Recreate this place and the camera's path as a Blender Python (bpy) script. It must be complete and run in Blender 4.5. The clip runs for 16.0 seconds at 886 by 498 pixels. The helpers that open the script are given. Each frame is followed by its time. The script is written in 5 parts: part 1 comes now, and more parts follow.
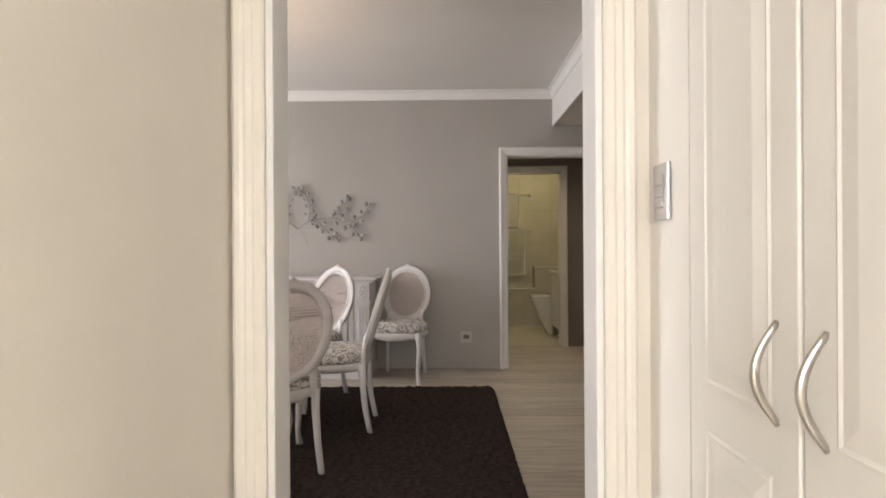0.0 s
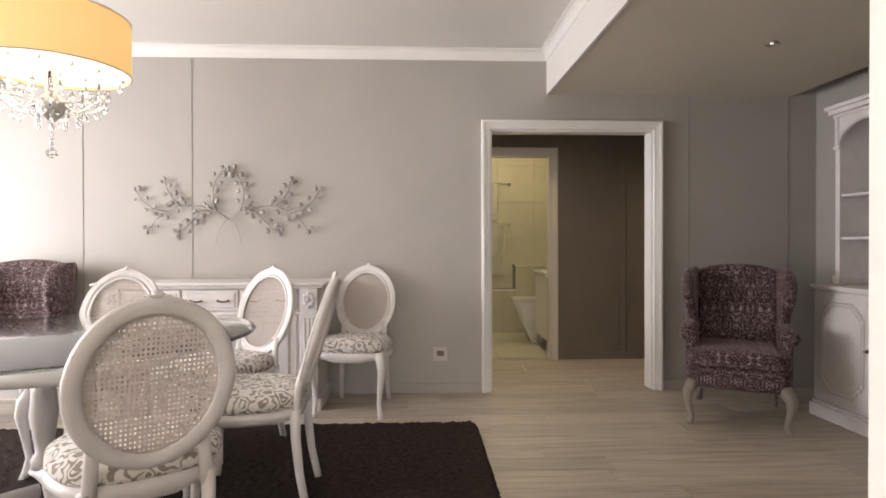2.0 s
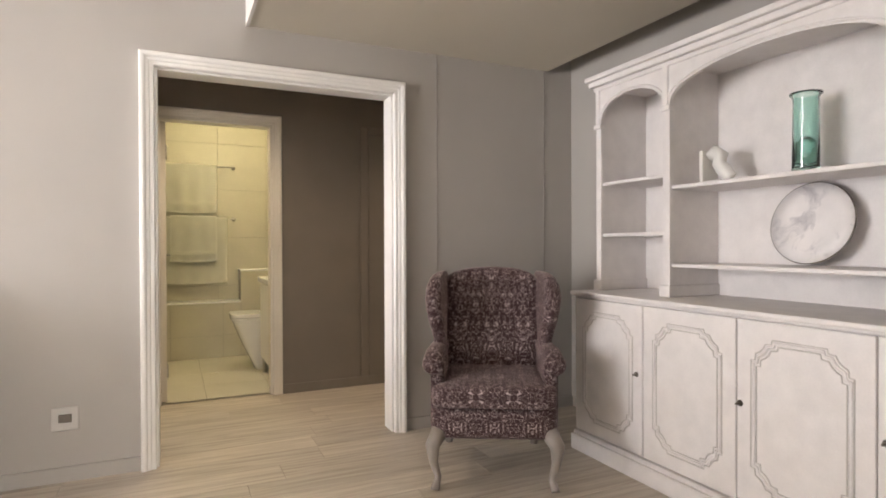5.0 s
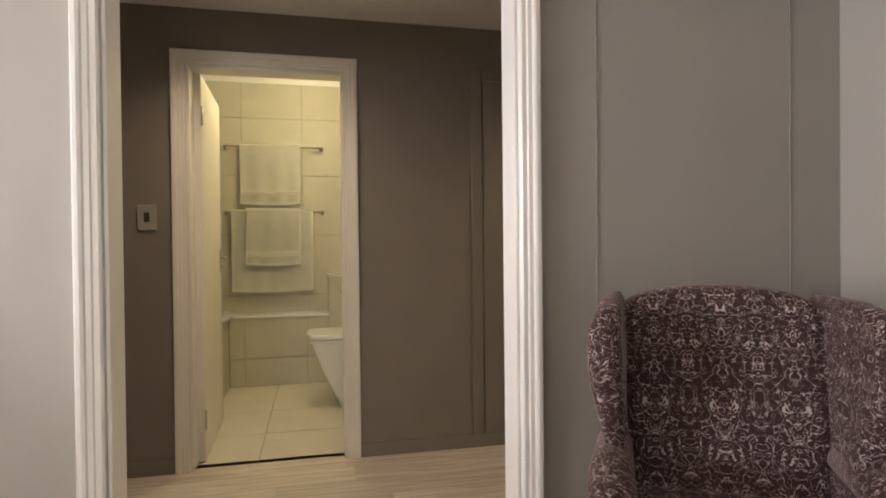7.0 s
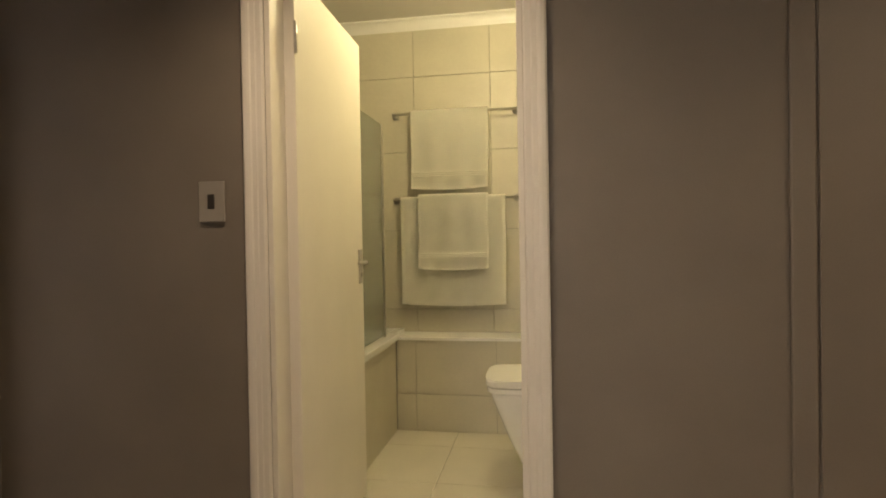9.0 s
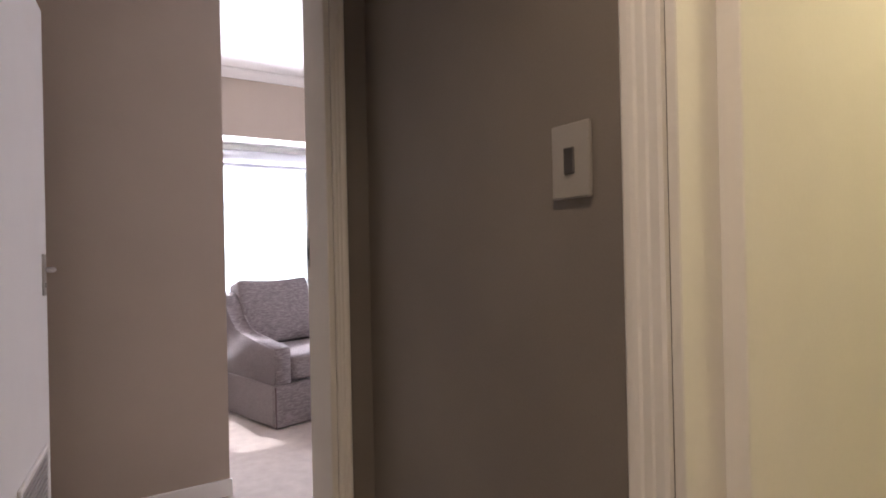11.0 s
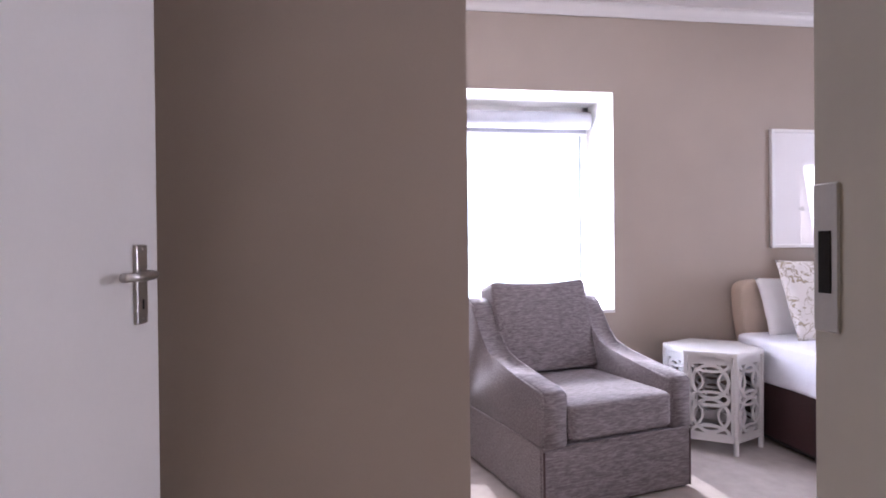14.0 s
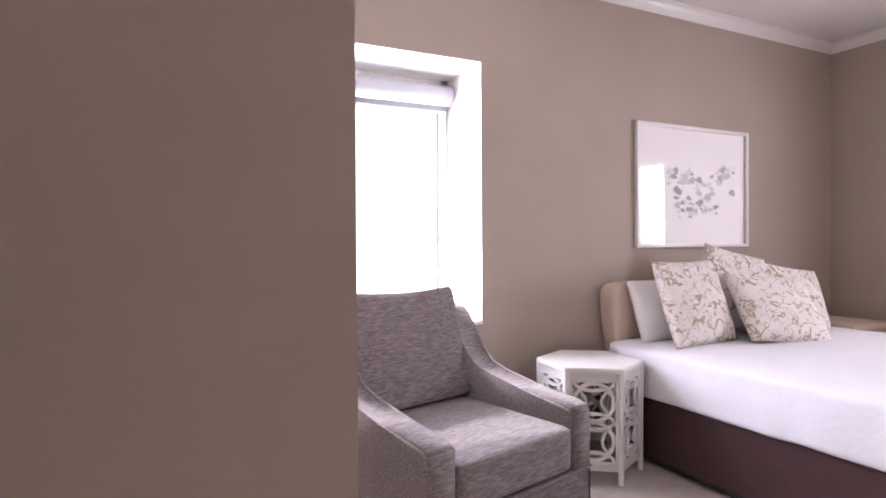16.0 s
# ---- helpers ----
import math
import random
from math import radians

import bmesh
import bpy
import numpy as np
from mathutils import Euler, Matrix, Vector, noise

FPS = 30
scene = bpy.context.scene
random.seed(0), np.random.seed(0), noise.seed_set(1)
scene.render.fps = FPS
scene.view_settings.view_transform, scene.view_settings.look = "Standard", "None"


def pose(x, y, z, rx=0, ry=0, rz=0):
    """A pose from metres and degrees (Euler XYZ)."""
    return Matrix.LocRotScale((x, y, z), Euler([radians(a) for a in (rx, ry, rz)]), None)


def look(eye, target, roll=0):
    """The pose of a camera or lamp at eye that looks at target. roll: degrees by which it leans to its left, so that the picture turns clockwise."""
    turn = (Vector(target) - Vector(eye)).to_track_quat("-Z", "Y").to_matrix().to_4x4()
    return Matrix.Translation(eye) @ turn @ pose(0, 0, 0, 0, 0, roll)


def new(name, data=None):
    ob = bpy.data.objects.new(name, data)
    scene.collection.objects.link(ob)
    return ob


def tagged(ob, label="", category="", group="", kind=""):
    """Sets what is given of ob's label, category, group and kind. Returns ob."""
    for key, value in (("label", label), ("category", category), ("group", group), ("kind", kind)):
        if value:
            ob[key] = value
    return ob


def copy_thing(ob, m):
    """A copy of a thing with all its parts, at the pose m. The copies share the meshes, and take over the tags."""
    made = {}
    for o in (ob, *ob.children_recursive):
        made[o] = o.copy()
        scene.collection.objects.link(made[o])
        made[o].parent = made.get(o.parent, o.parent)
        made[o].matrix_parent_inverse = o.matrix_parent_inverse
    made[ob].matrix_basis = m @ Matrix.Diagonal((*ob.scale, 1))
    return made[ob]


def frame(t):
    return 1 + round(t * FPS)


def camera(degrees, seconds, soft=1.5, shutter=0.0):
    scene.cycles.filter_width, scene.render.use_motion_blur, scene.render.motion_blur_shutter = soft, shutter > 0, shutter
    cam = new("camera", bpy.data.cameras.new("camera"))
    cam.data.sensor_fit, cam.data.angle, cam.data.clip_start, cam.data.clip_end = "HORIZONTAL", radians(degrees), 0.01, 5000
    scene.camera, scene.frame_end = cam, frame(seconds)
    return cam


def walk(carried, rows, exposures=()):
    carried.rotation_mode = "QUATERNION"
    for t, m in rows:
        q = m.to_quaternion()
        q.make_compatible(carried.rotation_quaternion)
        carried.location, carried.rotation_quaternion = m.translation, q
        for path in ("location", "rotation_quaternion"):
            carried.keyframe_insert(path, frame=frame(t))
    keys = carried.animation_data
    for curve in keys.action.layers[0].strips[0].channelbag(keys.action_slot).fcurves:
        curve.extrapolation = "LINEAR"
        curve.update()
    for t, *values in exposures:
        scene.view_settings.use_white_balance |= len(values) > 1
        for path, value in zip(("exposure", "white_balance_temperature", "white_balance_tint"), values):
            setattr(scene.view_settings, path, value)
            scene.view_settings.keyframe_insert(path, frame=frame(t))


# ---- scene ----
cam = camera(75.43, 16.0, 1.8)
PATH = [
    (0.0, pose(0.423, 0.498, 1.139, 89.97, 0.34, 0.68)),
    (0.5, pose(0.414, 0.750, 1.138, 89.87, 0.38, 0.42)),
    (1.0, pose(0.421, 1.056, 1.139, 89.79, 0.43, 0.27)),
    (1.5, pose(0.428, 1.314, 1.139, 89.60, 0.37, 0.32)),
    (2.0, pose(0.404, 1.546, 1.139, 89.56, 0.15, -2.52)),
    (2.5, pose(0.415, 1.773, 1.133, 89.54, 0.12, -9.28)),
    (3.0, pose(0.487, 1.936, 1.127, 89.47, 0.03, -16.87)),
    (3.5, pose(0.538, 2.069, 1.122, 89.61, 0.10, -23.73)),
    (3.7, pose(0.566, 2.129, 1.123, 89.63, 0.02, -25.72)),
    (5.8, pose(1.347, 3.241, 1.123, 89.45, 0.68, -23.22)),
    (6.0, pose(1.393, 3.387, 1.119, 89.44, 0.63, -21.52)),
    (6.5, pose(1.511, 3.734, 1.123, 89.51, 0.62, -16.76)),
    (7.0, pose(1.569, 4.112, 1.124, 89.42, 0.58, -12.46)),
    (7.5, pose(1.623, 4.486, 1.132, 89.33, 0.62, -8.98)),
    (8.0, pose(1.685, 4.866, 1.140, 89.32, 0.81, -3.67)),
    (8.5, pose(1.704, 5.238, 1.139, 89.23, 0.76, 2.53)),
    (9.0, pose(1.767, 5.530, 1.129, 89.29, 0.98, 9.87)),
    (9.5, pose(1.774, 5.825, 1.126, 89.57, 1.15, 21.72)),
    (10.0, pose(1.688, 6.053, 1.114, 89.44, 1.12, 33.91)),
    (10.2, pose(1.641, 6.141, 1.114, 89.62, 1.22, 38.70)),
    (12.3, pose(1.046, 6.666, 1.142, 89.96, 0.92, 76.80)),
    (12.5, pose(0.960, 6.670, 1.144, 89.96, 0.91, 78.03)),
    (13.0, pose(0.689, 6.728, 1.140, 89.81, 0.77, 80.88)),
    (13.5, pose(0.388, 6.759, 1.136, 89.71, 0.63, 81.75)),
    (14.0, pose(0.110, 6.768, 1.129, 89.64, 0.59, 81.79)),
    (14.5, pose(-0.105, 6.776, 1.126, 89.61, 0.57, 80.91)),
    (15.0, pose(-0.324, 6.787, 1.123, 89.45, 0.54, 77.26)),
    (15.5, pose(-0.491, 6.800, 1.123, 89.38, 0.47, 71.25)),
    (16.0, pose(-0.651, 6.825, 1.124, 89.43, 0.32, 63.82)),
]
walk(cam, PATH, [
    (0.0, -1.26, 6300, 12), (0.8, -1.04, 6300, 12), (1.5, -0.95, 6350, 14), (2.0, -0.77, 6350, 12), (2.6, -0.6, 6350, 11), (3.5, -0.32, 6400, 11), (6.0, -0.02, 6400, 11), (7.5, -0.33, 6500, 12),
    (9.0, -0.12, 6800, 11), (10.0, -0.33, 6500, 13), (12.3, 0.34, 5350, 22), (13.5, -0.15, 5450, 22), (14.5, -0.22, 5600, 22), (16.0, -0.22, 6000, 22)])

# ---- world, sun and the light of the openings ----
world = bpy.data.worlds.new("sky")
scene.world = world
world.use_nodes = True
wn = world.node_tree.nodes
sky = wn.new("ShaderNodeTexSky")
sky.sky_type, sky.sun_disc = "NISHITA", False
sky.sun_elevation, sky.sun_rotation = radians(47), radians(-95)
wn["Background"].inputs["Strength"].default_value = 0.12
world.node_tree.links.new(sky.outputs[0], wn["Background"].inputs["Color"])


def lamp(name, kind, m, power, colour, size=0.1, size_y=None, label="", category="light"):
    d = bpy.data.lights.new(name, kind)
    d.energy, d.color = power, colour
    if kind == "AREA":
        d.shape, d.size, d.size_y = "RECTANGLE", size, size_y or size
    elif kind == "SUN":
        d.angle = radians(size)
    else:
        d.shadow_soft_size = size
    if kind == "SPOT":
        d.spot_blend = 1.0
    ob = new(name, d)
    ob.matrix_world = m
    return ob


lamp("sun", "SUN", look((-10, 6.2, 11.0), (0, 7.1, 0)), 4.5, (1, 0.94, 0.86), 0.5)
# daylight that stands in the window openings
lamp("daylight_bedroom", "AREA", look((-3.56, 7.65, 1.35), (0, 7.65, 1.1)), 125, (0.93, 0.93, 1), 1.2, 1.1)
lamp("daylight_bedroom_north", "AREA", look((-1.36, 11.37, 1.48), (-1.4, 8, 0.9)), 48, (0.98, 0.93, 0.95), 0.4, 0.85)
lamp("daylight_dining", "AREA", look((-4.14, 4.1, 1.35), (0, 4.3, 1.1)), 325, (1, 0.97, 0.97), 2.2, 1.7)
# added fill for the kitchen, in an assumed window behind the start point
lamp("fill_kitchen_back", "AREA", look((0.4, -1.83, 1.5), (0.4, 2, 1.2)), 115, (1, 0.97, 0.93), 0.85, 1.15)
# added fill from an invented side window, to brighten the cupboard fronts
lamp("fill_kitchen_side", "AREA", look((-0.12, -0.8, 1.5), (2, -0.8, 1.4)), 82, (1, 0.97, 0.93), 1.1, 1.1)
# electric lamps
lamp("bulb_chandelier", "POINT", pose(-1.03, 3.84, 1.93), 22, (1, 0.72, 0.42), 0.06)
lamp("bulb_hall", "SPOT", pose(1.25, 6.62, 2.27), 44, (1, 0.78, 0.54), 0.05).data.spot_size = radians(140)
# unseen extra lamp, added to lift the right end of the hall
lamp("fill_hall_unseen", "SPOT", pose(3.2, 6.55, 2.27), 46, (1, 0.78, 0.54), 0.05).data.spot_size = radians(140)
lamp("bulb_bath", "POINT", pose(1.52, 8.0, 2.40), 35, (1, 0.865, 0.49), 0.12)
lamp("bulb_soffit", "SPOT", pose(2.46, 4.79, 2.28), 6, (1, 0.85, 0.65), 0.04).data.spot_size = radians(100)


# ---- materials ----
def mat(name, colour, rough=0.6, metal=0.0, vary=0.06, scale=6.0, bump=0.05, fine=180.0, spec=0.5):
    """A painted or plain surface: blotches at one scale, grain and fine relief at another."""
    m = bpy.data.materials.new(name)
    m.use_nodes = True
    t = m.node_tree
    b = t.nodes["Principled BSDF"]
    b.inputs["Roughness"].default_value, b.inputs["Metallic"].default_value = rough, metal
    b.inputs["Specular IOR Level"].default_value = spec
    co = t.nodes.new("ShaderNodeTexCoord")
    n1, n2 = t.nodes.new("ShaderNodeTexNoise"), t.nodes.new("ShaderNodeTexNoise")
    n1.inputs["Scale"].default_value, n1.inputs["Detail"].default_value = scale, 5
    n2.inputs["Scale"].default_value, n2.inputs["Detail"].default_value = fine, 3
    add = t.nodes.new("ShaderNodeMath")
    add.operation = "MULTIPLY_ADD"
    add.inputs[1].default_value = 0.35
    ramp = t.nodes.new("ShaderNodeValToRGB")
    ramp.color_ramp.elements[0].position, ramp.color_ramp.elements[1].position = 0.35, 0.95
    ramp.color_ramp.elements[0].color = (*[c * (1 - vary) for c in colour], 1)
    ramp.color_ramp.elements[1].color = (*[min(1, c * (1 + vary)) for c in colour], 1)
    bp = t.nodes.new("ShaderNodeBump")
    bp.inputs["Strength"].default_value, bp.inputs["Distance"].default_value = bump, 0.01
    L = t.links.new
    L(co.outputs["Object"], n1.inputs["Vector"])
    L(co.outputs["Object"], n2.inputs["Vector"])
    L(n2.outputs["Fac"], add.inputs[0])
    L(n1.outputs["Fac"], add.inputs[2])
    L(add.outputs[0], ramp.inputs["Fac"])
    L(ramp.outputs["Color"], b.inputs["Base Color"])
    L(n2.outputs["Fac"], bp.inputs["Height"])
    L(bp.outputs["Normal"], b.inputs["Normal"])
    return m


def pattern(name, dark, light, scale, kind, lo, hi, rough=0.9, stretch=(1, 1, 1), warp=0.3, bump=0.06):
    """Woven or printed cloth in two colours."""
    m = mat(name, dark, rough, 0, 0.1, 9, bump, 420, 0.2)
    t = m.node_tree
    b = t.nodes["Principled BSDF"]
    L = t.links.new
    co = t.nodes["Texture Coordinate"]
    mp = t.nodes.new("ShaderNodeMapping")
    mp.inputs["Scale"].default_value = stretch
    L(co.outputs["Object"], mp.inputs["Vector"])
    nz = t.nodes.new("ShaderNodeTexNoise")
    nz.inputs["Scale"].default_value = scale * 0.8
    L(mp.outputs[0], nz.inputs["Vector"])
    mx = t.nodes.new("ShaderNodeMix")
    mx.data_type = "VECTOR"
    mx.inputs["Factor"].default_value = warp * 0.15
    L(mp.outputs[0], mx.inputs[4])
    L(nz.outputs["Color"], mx.inputs[5])
    if kind == "rings":
        v = t.nodes.new("ShaderNodeTexVoronoi")
        v.inputs["Scale"].default_value, v.inputs["Randomness"].default_value = scale, 0.35
        L(mx.outputs[1], v.inputs["Vector"])
        k = t.nodes.new("ShaderNodeMath")
        k.operation = "MULTIPLY"
        k.inputs[1].default_value = 21.0
        L(v.outputs["Distance"], k.inputs[0])
        w = t.nodes.new("ShaderNodeMath")
        w.operation = "SINE"
        L(k.outputs[0], w.inputs[0])
        v2 = t.nodes.new("ShaderNodeTexVoronoi")
        v2.inputs["Scale"].default_value = scale * 3.1
        L(mx.outputs[1], v2.inputs["Vector"])
        q = t.nodes.new("ShaderNodeMath")
        q.operation = "MULTIPLY_ADD"
        q.inputs[1].default_value = 1.6
        L(v2.outputs["Distance"], q.inputs[0])
        L(w.outputs[0], q.inputs[2])
        out = q.outputs[0]
    elif kind in ("scroll", "sprig"):
        # curling stems with small leaves; the scroll repeats as mirror images
        sep, com = t.nodes.new("ShaderNodeSeparateXYZ"), t.nodes.new("ShaderNodeCombineXYZ")
        L(co.outputs["Object"], sep.inputs[0])
        for axis, period in (("X", 0.085), ("Y", 0.12), ("Z", 0.15)):
            pp = t.nodes.new("ShaderNodeMath")
            pp.operation = "PINGPONG"
            pp.inputs[1].default_value = period
            L(sep.outputs[axis], pp.inputs[0])
            L(pp.outputs[0], com.inputs[axis])
        terms = []
        for sc, off, tol in ((scale * 2.2, 0.505, 0.013), (scale * 3.4, 0.47, 0.008)) if kind == "scroll" else ((scale, 0.5, 0.010), (scale * 1.6, 0.56, 0.010), (scale * 2.1, 0.66, 0.045)):
            v = t.nodes.new("ShaderNodeTexNoise")
            v.inputs["Scale"].default_value, v.inputs["Detail"].default_value = sc, 1.0
            v.inputs["Distortion"].default_value = 0.9
            L(com.outputs[0] if kind == "scroll" else co.outputs["Object"], v.inputs["Vector"])
            d = t.nodes.new("ShaderNodeMath")
            d.operation = "COMPARE"
            d.inputs[1].default_value, d.inputs[2].default_value = off, tol
            L(v.outputs["Fac"], d.inputs[0])
            terms.append(d.outputs[0])
        out = terms[0]
        for term in terms[1:]:
            q = t.nodes.new("ShaderNodeMath")
            q.operation = "MAXIMUM"
            L(out, q.inputs[0])
            L(term, q.inputs[1])
            out = q.outputs[0]
    else:
        v = t.nodes.new("ShaderNodeTexNoise")
        v.inputs["Scale"].default_value, v.inputs["Detail"].default_value = scale, 6
        v.inputs["Roughness"].default_value = 0.65
        L(mx.outputs[1], v.inputs["Vector"])
        out = v.outputs["Fac"]
    r = t.nodes.new("ShaderNodeMapRange")
    r.inputs["From Min"].default_value, r.inputs["From Max"].default_value = lo, hi
    L(out, r.inputs["Value"])
    c = t.nodes.new("ShaderNodeMix")
    c.data_type = "RGBA"
    L(r.outputs[0], c.inputs["Factor"])
    c.inputs[7].default_value = (*light, 1)
    ramp = t.nodes["Color Ramp"]
    L(ramp.outputs["Color"], c.inputs[6])
    L(c.outputs[2], b.inputs["Base Color"])
    b.inputs["Sheen Weight"].default_value = 0.15
    return m


def planked(name, a, bcol, rough=0.45):
    """Limed oak laminate: grain along x, a tone for each plank."""
    m = mat(name, a, rough, 0, 0.1, 3, 0.06, 90)
    t = m.node_tree
    L = t.links.new
    b = t.nodes["Principled BSDF"]
    mp = t.nodes.new("ShaderNodeMapping")
    mp.inputs["Scale"].default_value = (1.3, 22, 1)
    oi = t.nodes.new("ShaderNodeObjectInfo")
    cm = t.nodes.new("ShaderNodeCombineXYZ")
    mul = t.nodes.new("ShaderNodeMath")
    mul.operation = "MULTIPLY"
    mul.inputs[1].default_value = 37.0
    L(oi.outputs["Random"], mul.inputs[0])
    L(mul.outputs[0], cm.inputs[0])
    L(mul.outputs[0], cm.inputs[1])
    L(t.nodes["Texture Coordinate"].outputs["Object"], mp.inputs["Vector"])
    L(cm.outputs[0], mp.inputs["Location"])
    n = t.nodes.new("ShaderNodeTexNoise")
    n.inputs["Scale"].default_value, n.inputs["Detail"].default_value, n.inputs["Distortion"].default_value = 1.6, 7, 0.8
    L(mp.outputs[0], n.inputs["Vector"])
    r = t.nodes.new("ShaderNodeValToRGB")
    e = r.color_ramp.elements
    e[0].position, e[0].color = 0.3, (*bcol, 1)
    e[1].position, e[1].color = 0.62, (*a, 1)
    L(n.outputs["Fac"], r.inputs["Fac"])
    hs = t.nodes.new("ShaderNodeHueSaturation")
    mr = t.nodes.new("ShaderNodeMapRange")
    mr.inputs["To Min"].default_value, mr.inputs["To Max"].default_value = 0.86, 1.1
    L(oi.outputs["Random"], mr.inputs["Value"])
    L(mr.outputs[0], hs.inputs["Value"])
    L(r.outputs["Color"], hs.inputs["Color"])
    L(hs.outputs["Color"], b.inputs["Base Color"])
    return m


def glass(name, colour, rough=0.0):
    m = bpy.data.materials.new(name)
    m.use_nodes = True
    b = m.node_tree.nodes["Principled BSDF"]
    b.inputs["Base Color"].default_value = (*colour, 1)
    b.inputs["Roughness"].default_value = rough
    b.inputs["Transmission Weight"].default_value = 1
    b.inputs["IOR"].default_value = 1.45
    return m


def glow(name, colour, strength, base=(0.8, 0.8, 0.8)):
    m = mat(name, base, 0.8)
    b = m.node_tree.nodes["Principled BSDF"]
    b.inputs["Emission Color"].default_value = (*colour, 1)
    b.inputs["Emission Strength"].default_value = strength
    return m


GREY = mat("warm_grey_wall_paint", (0.40, 0.375, 0.345), 0.55, 0, 0.05, 2.2, 0.04, 240)
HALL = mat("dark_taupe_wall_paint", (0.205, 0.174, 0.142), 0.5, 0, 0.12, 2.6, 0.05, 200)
TAUPE = mat("taupe_wall_paint", (0.41, 0.345, 0.282), 0.6, 0, 0.05, 2.2, 0.04, 240)
CREAM = mat("cream_wall_paint", (0.74, 0.69, 0.60), 0.5, 0, 0.04, 2, 0.03, 220)
CEIL = mat("ceiling_paint", (0.74, 0.71, 0.68), 0.8, 0, 0.03, 2, 0.03, 200)
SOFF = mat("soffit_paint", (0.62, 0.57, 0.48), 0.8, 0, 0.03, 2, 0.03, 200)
WHITE = mat("white_gloss_paint", (0.80, 0.78, 0.75), 0.32, 0, 0.03, 5, 0.03, 90)
OFFW = mat("off_white_eggshell", (0.76, 0.715, 0.635), 0.4, 0, 0.04, 4, 0.03, 90)
CABPAINT = mat("warm_white_satin_cabinet", (0.84, 0.815, 0.77), 0.38, 0, 0.03, 4, 0.02, 80)
LINEN = mat("painted_antique_white", (0.72, 0.685, 0.67), 0.42, 0, 0.08, 12, 0.08, 130)
# grey for painted shading on the cabinet doors, and for the blind cord
GREYLINE = mat("grey_shade_and_cord", (0.50, 0.465, 0.44), 0.5, 0, 0.12, 20)
JOINT = mat("grey_joint_filler", (0.31, 0.29, 0.265), 0.6)
LEGPAINT = mat("taupe_leg_paint", (0.27, 0.235, 0.21), 0.45, 0, 0.1, 14)
CHROME = mat("brushed_steel", (0.55, 0.53, 0.50), 0.28, 1, 0.06, 30, 0.04, 260)
# near-black that paints the shade inside gaps and holes
BLACK = mat("dark_gap", (0.02, 0.018, 0.016), 0.7)
BRASS = mat("antique_pewter", (0.16, 0.14, 0.12), 0.4, 1)
PLASTIC = mat("white_plastic", (0.72, 0.70, 0.66), 0.35)
SOCKETP = mat("grey_socket_plastic", (0.52, 0.50, 0.47), 0.4)
SWITCHP = mat("taupe_switch_plastic", (0.33, 0.30, 0.26), 0.4)
SILVER = mat("satin_grey_plate", (0.48, 0.46, 0.45), 0.35, 0.5)
WOOD = planked("limed_oak_plank", (0.56, 0.50, 0.42), (0.37, 0.315, 0.25))
SUB = mat("subfloor", (0.1, 0.085, 0.07), 0.8)
TILE = mat("cream_stone_tile", (0.54, 0.50, 0.40), 0.5, 0, 0.09, 3.2, 0.03, 60)
TILEF = mat("cream_floor_tile", (0.62, 0.58, 0.48), 0.3, 0, 0.07, 3.2, 0.03, 60)
GROUT = mat("grout", (0.36, 0.33, 0.27), 0.9)
CERAMIC = mat("white_ceramic", (0.82, 0.81, 0.78), 0.12, 0, 0.02)
TOWEL = mat("white_terry_towel", (0.90, 0.87, 0.77), 0.95, 0, 0.03, 12, 0.0, 160, 0.1)
CARPET = mat("beige_carpet", (0.44, 0.385, 0.34), 0.95, 0, 0.12, 14, 0.15, 400, 0.1)
RUG = mat("dark_brown_shag", (0.045, 0.033, 0.028), 0.95, 0, 0.5, 40, 0.9, 260, 0.1)
DAMASK = pattern("taupe_and_white_damask", (0.30, 0.255, 0.22), (0.72, 0.69, 0.65), 15, "rings", 0.45, 0.7, 0.9, (1, 1, 1), 0.7)
WINGCLOTH = pattern("aubergine_vine_brocade", (0.045, 0.023, 0.024), (0.48, 0.39, 0.38), 17, "scroll", 0.78, 0.90, 0.7, (1, 1, 1), 0.3)
WINGCLOTH.node_tree.nodes["Principled BSDF"].inputs["Sheen Weight"].default_value = 0.25
WINGCLOTH.node_tree.nodes["Principled BSDF"].inputs["Sheen Roughness"].default_value = 0.35
WINGCLOTH.node_tree.nodes["Principled BSDF"].inputs["Sheen Tint"].default_value = (0.9, 0.7, 0.68, 1)
TWEED = pattern("grey_slub_weave", (0.15, 0.126, 0.128), (0.315, 0.28, 0.28), 34, "slub", 0.38, 0.66, 0.95, (0.8, 4.5, 4.5), 0.2, 0.1)
CANE = mat("woven_cane", (0.70, 0.62, 0.57), 0.55, 0, 0.12, 40, 0.1, 300)
CANEGREY = mat("woven_cane_painted", (0.60, 0.56, 0.55), 0.5, 0, 0.1, 40, 0.1, 300)
GLASS = glass("clear_glass", (0.93, 0.98, 0.96))
GREENGLASS = glass("green_recycled_glass", (0.68, 0.90, 0.84), 0.03)
SCREEN = glass("bath_screen_glass", (0.84, 0.90, 0.86), 0.22)
CRYSTAL = glass("crystal", (0.98, 0.98, 0.98))
SHADE = glow("cream_lampshade_cloth", (1, 0.56, 0.14), 1.15, (0.75, 0.6, 0.38))
DIFFUSE = glow("lit_shade_diffuser", (1, 0.86, 0.64), 3.2)
BULB = glow("lit_downlight", (1, 0.85, 0.6), 3)
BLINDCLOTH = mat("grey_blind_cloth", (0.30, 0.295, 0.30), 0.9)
SKYGLOW = glow("bright_outdoors", (0.96, 0.97, 1), 3.5)
